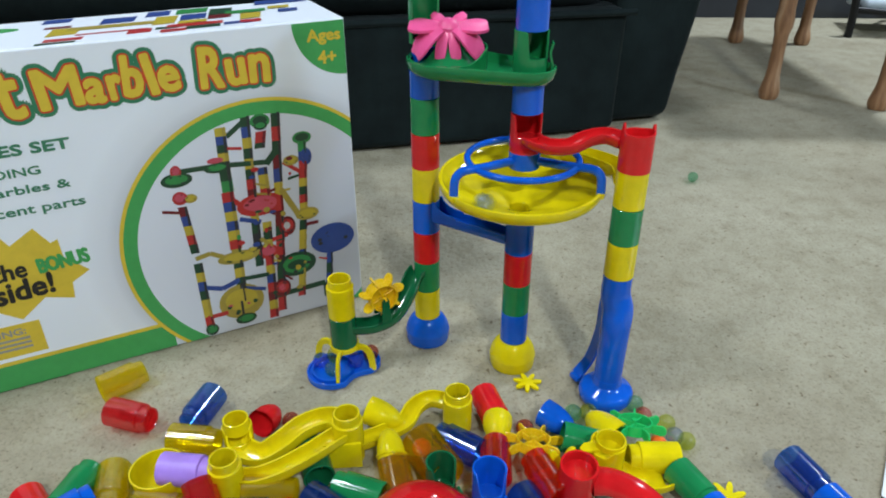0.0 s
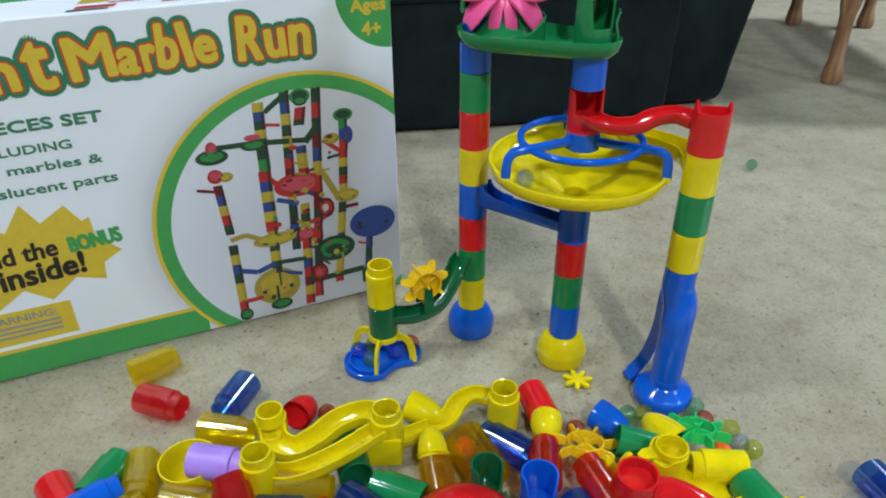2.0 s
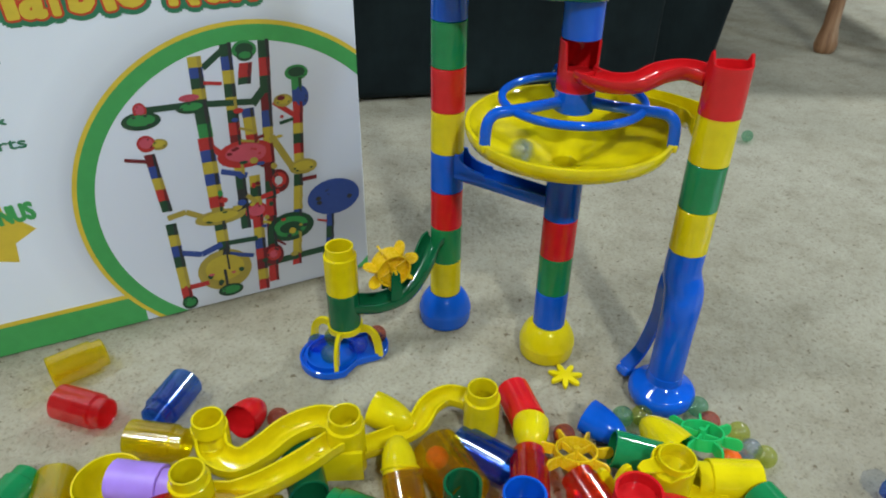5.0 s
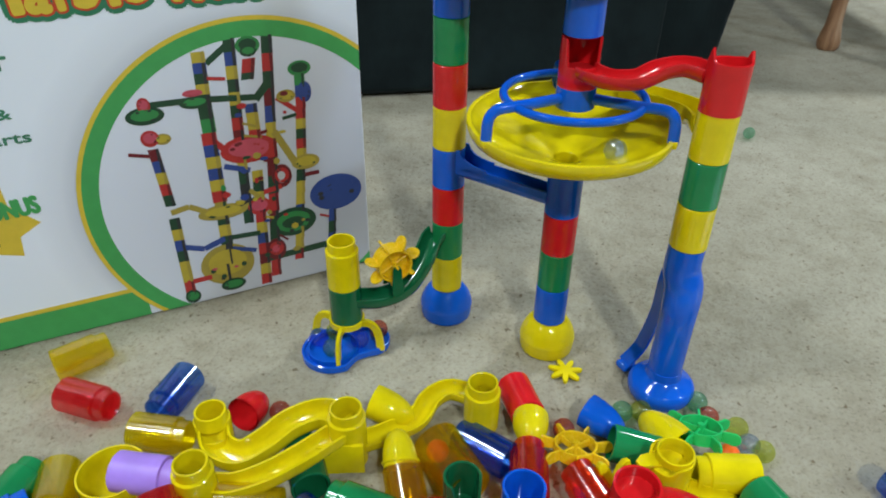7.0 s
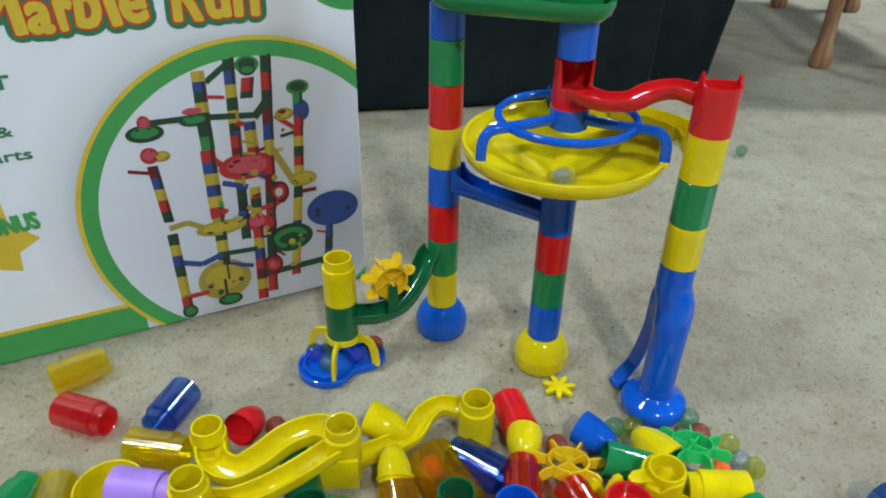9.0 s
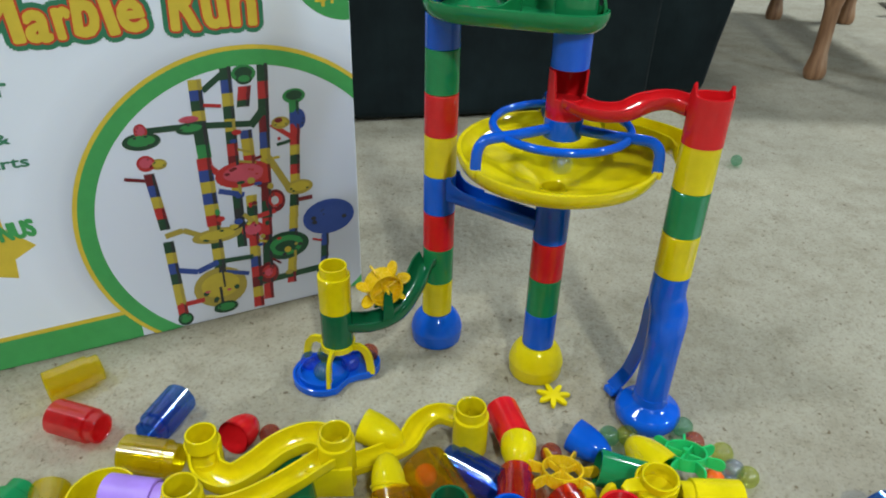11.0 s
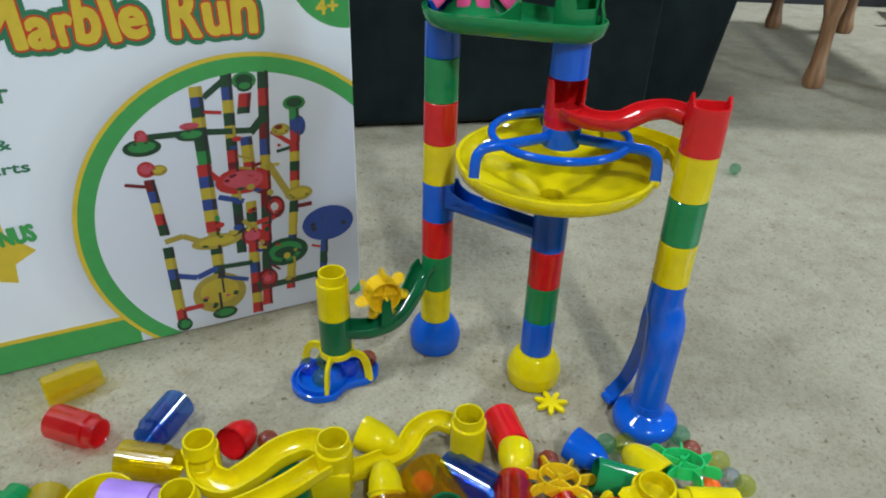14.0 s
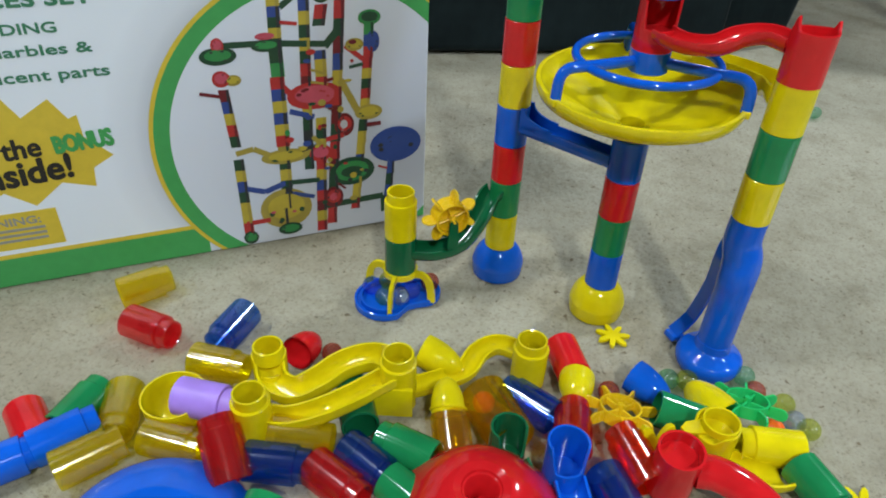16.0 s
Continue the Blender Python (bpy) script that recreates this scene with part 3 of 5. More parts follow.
for side in (-1, 1):
    post = prism([(-0.005, 0), (0.005, 0), (0.0035, 0.024), (0.0018, 0.027), (0.0, 0.0255), (-0.0018, 0.027), (-0.0035, 0.024)], -0.0008, 0.0008)
    part("wheel_post", moved(post, pose(0, 0, 0, 90, 0, 0)), DEEP_GREEN, g_slide, at=WHEEL_AT @ pose(0, side * 0.0095, -0.026))
wheel = part("paddle_wheel", moved(wheel_body(0.0142, 0.015), pose(0, 0, 0, 90, 0, 0)), AMBER, run, "amber yellow paddle wheel", at=WHEEL_AT)
for k in range(7):
    part("blade", moved(blade_piece(0.0142, 0.0238, 0.0145), pose(0, 0, 0, 90, 0, 0) @ pose(0, 0, 0, 0, 0, 360 * k / 7 + 12)), AMBER, wheel)
part("wheel_disc", moved(capped_lathe([(0, 0.0009), (0.0137, 0.0009), (0.0137, -0.0009), (0, -0.0009)], 28), pose(0, 0, 0, 90, 0, 0)), AMBER, wheel)
part("wheel_axle", moved(capped_lathe([(0, 0.0115), (0.0012, 0.0112), (0.0012, -0.0112), (0, -0.0115)], 10), pose(0, 0, 0, 90, 0, 0)), AMBER, wheel)

# catching tray under the short column
TRAY_A, TRAY_B = (-0.0800, 0.6005), (-0.0510, 0.6150)
big = [(TRAY_A[0] + 0.0252 * math.cos(a), TRAY_A[1] + 0.0252 * math.sin(a)) for a in np.linspace(1.25, 5.35, 34)]
small = [(TRAY_B[0] + 0.0162 * math.cos(a), TRAY_B[1] + 0.0162 * math.sin(a)) for a in np.linspace(-1.15, 2.25, 20)]
tray_line = big + [(-0.0580, 0.5935)] + small + [(-0.0675, 0.6270)]
tray_line = [Vector((x, y, 0)) for x, y in tray_line]
tray_path = spline(tray_line + [tray_line[0]], 2)[:-1]
tray = part("catch_tray", prism([(p.x, p.y) for p in tray_path], 0.001, 0.0035, 0.0008), BLUE, run, "blue figure-eight catch tray", at=pose(0, 0, 0))
part("tray_rim", sweep([p + Vector((0, 0, 0.0036)) for p in tray_path], [(-0.0011, -0.003), (0.0011, -0.003), (0.0011, 0.0026), (0, 0.0032), (-0.0011, 0.0026)], closed=True), BLUE, tray, at=pose(0, 0, 0))
inner_line = [Vector((TRAY_A[0] + 0.0205 * math.cos(a), TRAY_A[1] + 0.0205 * math.sin(a), 0.0055)) for a in np.linspace(0, 2 * math.pi, 48, endpoint=False)]
part("tray_step", sweep(inner_line, [(-0.001, -0.003), (0.001, -0.003), (0.001, 0.003), (-0.001, 0.003)], closed=True), BLUE, tray, at=pose(0, 0, 0))
collar = part("leg_collar", lathe([(R + 0.0015, 0.0), (R + 0.0015, 0.005), (R - 0.002, 0.005), (R - 0.002, 0.0)], 32), YELLOW, run, "yellow collar with arched legs", at=pose(S[0], S[1], 0.0265))
for ang in (-96, -16, 80, 168):
    leg = sweep(spline([(0.0135, 0, 0.0285), (0.0195, 0, 0.030), (0.0255, 0, 0.0265), (0.0285, 0, 0.018), (0.0300, 0, 0.0045)], 6), [(-0.0031, -0.0015), (0.0031, -0.0015), (0.0031, 0.0015), (-0.0031, 0.0015)], up=(0, 1, 0))
    part("arched_leg", moved(leg, pose(0, 0, 0)), YELLOW, collar, at=pose(S[0], S[1], 0, 0, 0, ang))

# green tray with the pink flower
FC, FB = Vector((0.0340, 0.6520)), Vector((0.1005, 0.6225))


def two_circle_outline(c0, r0, c1, r1, n=26):
    """The hull round two circles."""
    d = (c1 - c0).normalized()
    base = math.atan2(d.y, d.x)
    tilt = math.asin((r0 - r1) / (c1 - c0).length)
    a0, a1 = base + math.pi / 2 - tilt, base + 3 * math.pi / 2 + tilt
    pts = [(c0.x + r0 * math.cos(a), c0.y + r0 * math.sin(a)) for a in np.linspace(a0, a1, n)]
    return pts + [(c1.x + r1 * math.cos(a), c1.y + r1 * math.sin(a)) for a in np.linspace(a1, a0 + 2 * math.pi, n)]


def tray_shell(c0, r0, c1, r1, rings):
    """A dish over that hull; rings: (inset, z) from the underside's middle round the rim to the inside's middle."""
    verts, faces = [], []
    for inset, z in rings:
        verts += [(x, y, z) for x, y in two_circle_outline(c0, r0 - inset, c1, r1 - inset)]
    n = len(verts) // len(rings)
    for k in range(len(rings) - 1):
        faces += [(k * n + i, k * n + (i + 1) % n, (k + 1) * n + (i + 1) % n, (k + 1) * n + i) for i in range(n)]
    return verts, faces + [tuple(range(n)), tuple(range((len(rings) - 1) * n, len(rings) * n))]


shell = tray_shell(FC, 0.0365, FB, 0.0230, [(0.0130, 0.2925), (0.0060, 0.2945), (0.0018, 0.2985), (0.0, 0.3045), (0.0002, 0.3070), (0.0018, 0.3072), (0.0024, 0.3040), (0.0060, 0.2995), (0.0130, 0.2980)])
green_bowl = part("flower_tray", shell, GREEN, run, "green oval tray", at=pose(0, 0, 0))
part("tray_wall", rim_tube(0.0338, 0.0018, lambda a: 0.0080 + 0.0100 * dip(a, 40, 75, 60)), GREEN, green_bowl, at=pose(FC.x, FC.y, 0.299))
part("tray_hub", capped_lathe([(0, 0.322), (0.006, 0.3215), (0.0105, 0.317), (0.0150, 0.3105), (0.021, 0.3050), (0.0285, 0.3020), (0.0300, 0.298), (0, 0.298)], 30), GREEN, green_bowl, at=pose(FC.x, FC.y - 0.002, 0))
part("tray_socket", rim_tube(R + 0.0010, 0.0018, lambda a: 0.0405 - 0.0215 * dip(a, -58, 44, 14), floor=0.015), GREEN, green_bowl, at=pose(B[0], B[1], level(8) - 0.006))
part("socket_lip", sweep([Vector((0.0165 + 0.0012 * math.sin(7 * f), -0.0030 - 0.002 * f, 0.303 + 0.0245 * f)) for f in np.linspace(0, 1, 8)], [(-0.0009, -0.0042), (0.0009, -0.0042), (0.0009, 0.0042), (-0.0009, 0.0042)], up=(0, 1, 0)), GREEN, green_bowl, at=pose(B[0], B[1], 0))
riser = part("riser", open_socket(0.075, -65, 70, 0.004), GREEN, run, "green open riser tube", at=pose(A[0], A[1], 0.3165))


def petal(length, width, droop, bend=3):
    n = 9
    verts, faces = [], []
    for i in range(n):
        f = i / (n - 1)
        half = width * (0.42 + 0.58 * math.sin(math.pi / 2 * min(1, 0.05 + 1.25 * f))) * (1 if f < 0.8 else 0.93 if f < 0.95 else 0.70)
        x, z = length * f, 0.0065 - droop * f ** bend
        for s in (-1, -0.5, 0, 0.5, 1):
            verts.append((x, half * s, z - 0.002 * s * s))
        for s in (1, 0.5, 0, -0.5, -1):
            verts.append((x, half * s, z - 0.0025 - 0.002 * s * s))
    m = 10
    for i in range(n - 1):
        for q in range(m):
            r = (q + 1) % m
            faces.append((i * m + q, i * m + r, (i + 1) * m + r, (i + 1) * m + q))
    faces += [tuple(range(m)), tuple(range((n - 1) * m, n * m))]
    return verts, faces


FLOWER = pose(FC.x, FC.y - 0.002, 0.3290, 13, 0, 0)
flower = part("flower_spinner", capped_lathe([(0, 0.0110), (0.0035, 0.0106), (0.0070, 0.0086), (0.0092, 0.0055), (0.0085, 0.002), (0, 0.002)], 28), PINK, run, "pink flower-shaped spinner", at=FLOWER)
for ang, length, half, droop, bend in ((-68, 0.0165, 0.0050, 0.023, 1.7), (-112, 0.0165, 0.0050, 0.023, 1.7), (-24, 0.0265, 0.0125, 0.0195, 2.2), (204, 0.0265, 0.0125, 0.0195, 2.2), (6, 0.0290, 0.0125, 0.000, 2.2), (174, 0.0290, 0.0125, 0.000, 2.2), (58, 0.019, 0.0055, -0.002, 2), (122, 0.019, 0.0055, -0.002, 2)):
    part("petal", moved(petal(length, half, droop, bend), pose(0.004, 0, 0)), PINK, flower, at=FLOWER @ pose(0, 0, 0, 0, 0, ang))

# ---- the printed carton ----
BOX_W, BOX_D, BOX_H = 0.50, 0.115, 0.3207
carton = thing("toy_carton", "white printed toy carton with green border standing on the carpet", "box", pose(-0.0696, 0.7444, 0.0, 0, 0, 29.05))
carton_body = rounded_box(BOX_W, BOX_D, BOX_H, 0.0012, 2)
part("carton_body", moved(carton_body, pose(-BOX_W / 2, BOX_D / 2, BOX_H / 2 + 0.0005)), CARD, carton)
part("top_flap", prism([(-BOX_W + 0.002, 0.0015), (-0.002, 0.0015), (-0.002, BOX_D - 0.002), (-BOX_W + 0.002, BOX_D - 0.002)], BOX_H + 0.0004, BOX_H + 0.0010), CARD, carton)
FRONT = pose(0, 0, 0, 90, 0, 0)


def sheet(outline, layer, thick=0.0003):
    """A printed patch on the carton's front."""
    lo = 0.0003 * layer
    return moved(prism(outline, lo, lo + thick), FRONT)


def ring_sheet(cu, cz, r0, r1, layer, clip, n=120):
    """A printed ring, kept to where clip(u, z) holds."""
    verts, faces = [], []
    lo = 0.0003 * layer
    for i in range(n):
        a = 2 * math.pi * i / n
        for r in (r0, r1):
            for y in (-lo, -lo - 0.0003):
                verts.append((min(cu + r * math.cos(a), -0.0008), y, max(cz + r * math.sin(a), 0.0012)))
    for i in range(n):
        j = (i + 1) % n
        a = 2 * math.pi * (i + 0.5) / n
        if not clip(cu + r0 * math.cos(a), cz + r0 * math.sin(a)):
            continue
        p, q = 4 * i, 4 * j
        faces += [(p + 1, q + 1, q + 3, p + 3), (p, p + 2, q + 2, q), (p, q, q + 1, p + 1), (p + 2, p + 3, q + 3, q + 2)]
    return verts, faces


def rect(u0, u1, z0, z1):
    return [(u0, z0), (u1, z0), (u1, z1), (u0, z1)]


def inside_front(u, z):
    return u < -0.0008 and z > 0.001


CU, CZ = -0.0955, 0.1060
FRONT_PRINT = round_print("front_print", CU, CZ, [(0.0, (0.60, 0.63, 0.70)), (0.745, (0.62, 0.65, 0.72)), (0.80, (0.76, 0.79, 0.86)), (0.92, (0.86, 0.90, 0.98))], 0.20)
# Grey printed ground; its darkening to the lower right also paints in weaker light.
SHADED_GROUND_PRINT = round_print("shaded_ground_print", -0.02, 0.06, [(0.0, (0.48, 0.49, 0.55)), (0.5, (0.60, 0.62, 0.70)), (1.0, (0.76, 0.79, 0.88))], 0.22)
part("front_panel", sheet(rect(-BOX_W + 0.0015, -0.0012, 0.0013, BOX_H - 0.0010), 0), FRONT_PRINT, carton, "white printed front")
part("green_band", sheet(rect(-0.498, -0.212, 0.0012, 0.0285), 1), INK_GREEN, carton, "green printed border")
part("yellow_line", sheet(rect(-0.498, -0.2235, 0.0285, 0.0325), 1), INK_YELLOW, carton)
part("ring_yellow", ring_sheet(CU, CZ, 0.1455, 0.1490, 3, inside_front, 720), INK_YELLOW, carton)
part("ring_green", ring_sheet(CU, CZ, 0.1328, 0.1455, 3, inside_front, 720), INK_GREEN, carton, "green printed ring")
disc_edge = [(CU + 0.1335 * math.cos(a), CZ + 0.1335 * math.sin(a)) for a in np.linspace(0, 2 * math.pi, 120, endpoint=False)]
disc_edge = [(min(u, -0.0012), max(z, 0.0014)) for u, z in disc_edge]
part("picture_ground", sheet(disc_edge, 2), SHADED_GROUND_PRINT, carton)
tab = [(-0.0008, BOX_H - 0.001), (-0.0525, BOX_H - 0.001)] + [(-0.0525 + 0.0517 * (1 - math.cos(a)), BOX_H - 0.001 - 0.0525 * math.sin(a)) for a in np.linspace(0.1, math.pi / 2, 14)]
part("age_tab", sheet(tab, 1), INK_GREEN, carton, "green corner tab")

tips = [(-0.3025, 0.1650), (-0.2885, 0.1475), (-0.2800, 0.1500), (-0.2790, 0.1310), (-0.2600, 0.1125), (-0.2775, 0.1030), (-0.2800, 0.0860), (-0.3120, 0.0935), (-0.3360, 0.0755), (-0.3560, 0.0905),
        (-0.3850, 0.0720), (-0.3900, 0.0960), (-0.4200, 0.0980), (-0.4000, 0.1160), (-0.4150, 0.1380), (-0.3850, 0.1400), (-0.3750, 0.1620), (-0.3550, 0.1480), (-0.3380, 0.1720), (-0.3270, 0.1520)]
part("star_burst", sheet([(u - 0.0028 - (0.010 * min(1.0, max(0.0, (u + 0.315) / 0.04))), z) for u, z in tips], 1), INK_YELLOW, carton, "yellow printed starburst")
part("warning_panel", sheet(rect(-0.447, -0.3265, 0.0370, 0.0715), 1), INK_YELLOW, carton)
for z, w in ((0.0555, 0.052), (0.0505, 0.090), (0.0455, 0.075)):
    part("small_print", sheet(rect(-0.338 - w, -0.338, z - 0.0012, z + 0.0012), 2), INK_GREY, carton)


def lettering(name, text, u0, u1, z0, z1, mat, layer, bold=0.0, slant=0.0, turn=0.0, copies=10):
    """Writing fitted to a rectangle on the front; bold thickens the strokes by that much, turn tips the line."""
    cv = bpy.data.curves.new(name, "FONT")
    cv.body, cv.size, cv.shear = text, 1.0, slant
    cv.resolution_u = 3
    tmp = new("tmp_text", cv)
    me = bpy.data.meshes.new_from_object(tmp.evaluated_get(bpy.context.evaluated_depsgraph_get()))
    bpy.data.objects.remove(tmp)
    co = np.zeros(len(me.vertices) * 3)
    me.vertices.foreach_get("co", co)
    co = co.reshape(-1, 3)
    lo, hi = co.min(0), co.max(0)
    cu, cz, a = (u0 + u1) / 2, (z0 + z1) / 2, radians(turn)
    u = u0 + (co[:, 0] - lo[0]) / (hi[0] - lo[0]) * (u1 - u0) - cu
    z = z0 + (co[:, 1] - lo[1]) / (hi[1] - lo[1]) * (z1 - z0) - cz
    u, z = cu + u * math.cos(a) - z * math.sin(a), cz + u * math.sin(a) + z * math.cos(a)
    polys = [tuple(p.vertices) for p in me.polygons]
    shifts = [(0.0, 0.0)]
    if bold:
        shifts += [(bold * math.cos(2 * math.pi * k / copies), bold * math.sin(2 * math.pi * k / copies)) for k in range(copies)]
    verts, faces = [], []
    for k, (du, dz) in enumerate(shifts):
        o = len(verts)
        verts += [(x + du, -0.0003 * layer - 0.0003 - 0.000005 * k, y + dz) for x, y in zip(u, z)]
        faces += [tuple(i + o for i in f) for f in polys]
    bpy.data.meshes.remove(me)
    me = bpy.data.meshes.new(name)
    me.from_pydata(verts, [], faces)
    me.materials.append(mat)
    ob = new(name, me)
    ob.parent = carton
    return ob


def title_word(letters):
    """Fat yellow letters with a red edge on a green cloud."""
    for ch, u0, u1, z0, z1, turn in letters:
        e = 0.0018
        for mat, bold, layer in ((INK_DEEP, 0.0068, 1), (INK_RED, 0.0032, 2), (INK_YELLOW, 0.0017, 3)):
            lettering("title_letter", ch, u0 + e, u1 - e, z0 + e, z1 - e, mat, layer, bold, 0.0, turn, 18)


title_word((("G", -0.4050, -0.3720, 0.2680, 0.3060, 5), ("i", -0.3680, -0.3600, 0.2700, 0.3040, 0), ("a", -0.3560, -0.3370, 0.2670, 0.2910, -4), ("n", -0.3330, -0.3110, 0.2660, 0.2900, 4), ("t", -0.3060, -0.2850, 0.2640, 0.3040, 4)))
title_word((("M", -0.2755, -0.2400, 0.2690, 0.3045, 3), ("a", -0.2390, -0.2215, 0.2690, 0.2920, -3), ("r", -0.2200, -0.2075, 0.2700, 0.2930, 3), ("b", -0.2075, -0.1895, 0.2700, 0.3080, -4), ("l", -0.1880, -0.1800, 0.2700, 0.3080, 8), ("e", -0.1785, -0.1590, 0.2710, 0.2955, 3)))
title_word((("R", -0.1420, -0.1195, 0.2690, 0.3080, -3), ("u", -0.1185, -0.0995, 0.2690, 0.2950, 2), ("n", -0.0975, -0.0770, 0.2690, 0.2970, -2)))
lettering("lettering", "Ages", -0.0385, -0.0055, 0.2985, 0.3125, INK_YELLOW, 2, 0.0006)
lettering("lettering", "4+", -0.0290, -0.0110, 0.2800, 0.2920, INK_YELLOW, 2, 0.0006)
lettering("lettering", "PIECES SET", -0.3545, -0.2605, 0.2342, 0.2435, INK_TEXT, 2, 0.0006)
lettering("lettering", "INCLUDING", -0.3680, -0.2885, 0.2150, 0.2225, INK_TEXT, 2, 0.0003)
lettering("lettering", "glass marbles &", -0.3790, -0.2685, 0.1965, 0.2065, INK_TEXT, 2, 0.0003)
lettering("lettering", "translucent parts", -0.3820, -0.2605, 0.1770, 0.1880, INK_TEXT, 2, 0.0003)
lettering("lettering", "find the", -0.3870, -0.3235, 0.1180, 0.1345, INK_BLACK, 2, 0.0007, 0.1, 3)
lettering("lettering", "BONUS", -0.3130, -0.2705, 0.1210, 0.1350, INK_GREEN, 3, 0.0010, 0, 3)
lettering("lettering", "inside!", -0.3740, -0.3050, 0.0960, 0.1165, INK_BLACK, 3, 0.0010, 0.1, 4)
lettering("lettering", "WARNING:", -0.4000, -0.3400, 0.0600, 0.0670, INK_GREY, 2, 0.0003)

INKS = {"R": plain("photo_red_ink", (0.46, 0.03, 0.03), 0.4), "M": plain("photo_maroon_ink", (0.16, 0.014, 0.02), 0.4), "B": plain("photo_blue_ink", (0.03, 0.065, 0.26), 0.4),
        "Y": plain("photo_yellow_ink", (0.50, 0.38, 0.04), 0.4), "O": plain("photo_olive_ink", (0.38, 0.29, 0.05), 0.4), "G": plain("photo_green_ink", (0.035, 0.24, 0.065), 0.4),
        "F": plain("photo_forest_ink", (0.016, 0.062, 0.03), 0.4), "P": plain("photo_pink_ink", (0.55, 0.08, 0.12), 0.4), "K": plain("photo_dark_ink", (0.03, 0.03, 0.034), 0.4), "W": plain("photo_pale_ink", (0.48, 0.48, 0.50), 0.4)}
ART = []                                  # (outline, ink) patches of the printed picture


def print_column(ua, za, ub, zb, width, inks):
    n = len(inks)
    for k, ink in enumerate(inks):
        f0, f1 = k / n, (k + 1) / n
        u0, z0, u1, z1 = ua + (ub - ua) * f0, za + (zb - za) * f0, ua + (ub - ua) * f1, za + (zb - za) * f1
        h = width / 2
        ART.append(([(u1 - h, z1), (u1 + h, z1), (u0 + h, z0), (u0 - h, z0)], ink))


def print_ellipse(u, z, ru, rz, ink):
    ART.append(([(u + ru * math.cos(a), z + rz * math.sin(a)) for a in np.linspace(0, 2 * math.pi, 22, endpoint=False)], ink))


def print_bar(ua, za, ub, zb, width, ink):
    dx, dz = ub - ua, zb - za
    k = width / 2 / math.hypot(dx, dz)
    ART.append(([(ua + dz * k, za - dx * k), (ub + dz * k, zb - dx * k), (ub - dz * k, zb + dx * k), (ua - dz * k, za + dx * k)], ink))


print_column(-0.1075, 0.2392, -0.1111, 0.1517, 0.0093, "FBYFYFRM")
print_column(-0.1111, 0.1517, -0.1137, 0.0731, 0.0087, "FYFKFF")
print_column(-0.0777, 0.2387, -0.0842, 0.1504, 0.0091, "FRFMBY")
print_column(-0.0842, 0.1504, -0.0961, 0.0103, 0.0091, "RMFRMFMR")
print_bar(-0.1274, 0.2214, -0.1092, 0.2344, 0.0050, "F")
print_bar(-0.1271, 0.1322, -0.1059, 0.1245, 0.0050, "B")
print_column(-0.1323, 0.2313, -0.1335, 0.1885, 0.0105, "YBFYF")
print_column(-0.1340, 0.1886, -0.1338, 0.1642, 0.0113, "FG")
print_column(-0.1349, 0.1644, -0.1353, 0.0996, 0.0122, "RBYBYR")
print_column(-0.1353, 0.0996, -0.1363, 0.0421, 0.0104, "OFYFB")
print_column(-0.1796, 0.1580, -0.1757, 0.1048, 0.0084, "MBYRF")
print_column(-0.1755, 0.0927, -0.1749, 0.0038, 0.0089, "FYBFYYRF")
print_column(-0.0939, 0.2216, -0.0972, 0.2045, 0.0105, "RRF")
print_ellipse(-0.0936, 0.2320, 0.0098, 0.0073, "G")
print_ellipse(-0.0937, 0.2274, 0.0066, 0.0045, "F")
print_column(-0.0976, 0.1840, -0.0974, 0.1533, 0.0102, "BYYR")
print_column(-0.1001, 0.1232, -0.1028, 0.0715, 0.0095, "YFYFR")
print_column(-0.1028, 0.0715, -0.1060, 0.0041, 0.0098, "YBRMYR")
print_column(-0.0544, 0.2042, -0.0557, 0.1734, 0.0088, "GBR")
print_ellipse(-0.0539, 0.2084, 0.0099, 0.0065, "G")
print_column(-0.0563, 0.1736, -0.0598, 0.1273, 0.0090, "RYFRY")
print_column(-0.0615, 0.1168, -0.0724, 0.0230, 0.0082, "FYYBFYYR")
print_bar(-0.1834, 0.1947, -0.1424, 0.1938, 0.0050, "F")
print_bar(-0.1424, 0.1938, -0.0918, 0.1890, 0.0052, "F")
print_bar(-0.0932, 0.1868, -0.0799, 0.2014, 0.0066, "F")
print_ellipse(-0.1798, 0.1864, 0.0146, 0.0074, "F")
print_ellipse(-0.1792, 0.1950, 0.0050, 0.0062, "R")
print_ellipse(-0.1411, 0.1918, 0.0121, 0.0052, "F")
print_ellipse(-0.1415, 0.1995, 0.0079, 0.0029, "P")
print_ellipse(-0.1708, 0.1653, 0.0067, 0.0047, "O")
print_ellipse(-0.1800, 0.1673, 0.0071, 0.0070, "R")
print_bar(-0.1364, 0.1616, -0.1209, 0.1437, 0.0054, "R")
print_ellipse(-0.1044, 0.1445, 0.0240, 0.0126, "R")
print_ellipse(-0.1016, 0.1439, 0.0143, 0.0082, "P")
print_ellipse(-0.0793, 0.1136, 0.0090, 0.0113, "M")
print_ellipse(-0.0799, 0.1137, 0.0048, 0.0066, "W")
print_bar(-0.0992, 0.1007, -0.0804, 0.1036, 0.0047, "R")
print_bar(-0.0811, 0.1562, -0.0663, 0.1247, 0.0063, "O")
print_ellipse(-0.0565, 0.1232, 0.0129, 0.0073, "O")
print_bar(-0.0759, 0.1860, -0.0584, 0.1714, 0.0042, "R")
print_ellipse(-0.0676, 0.1863, 0.0081, 0.0055, "O")
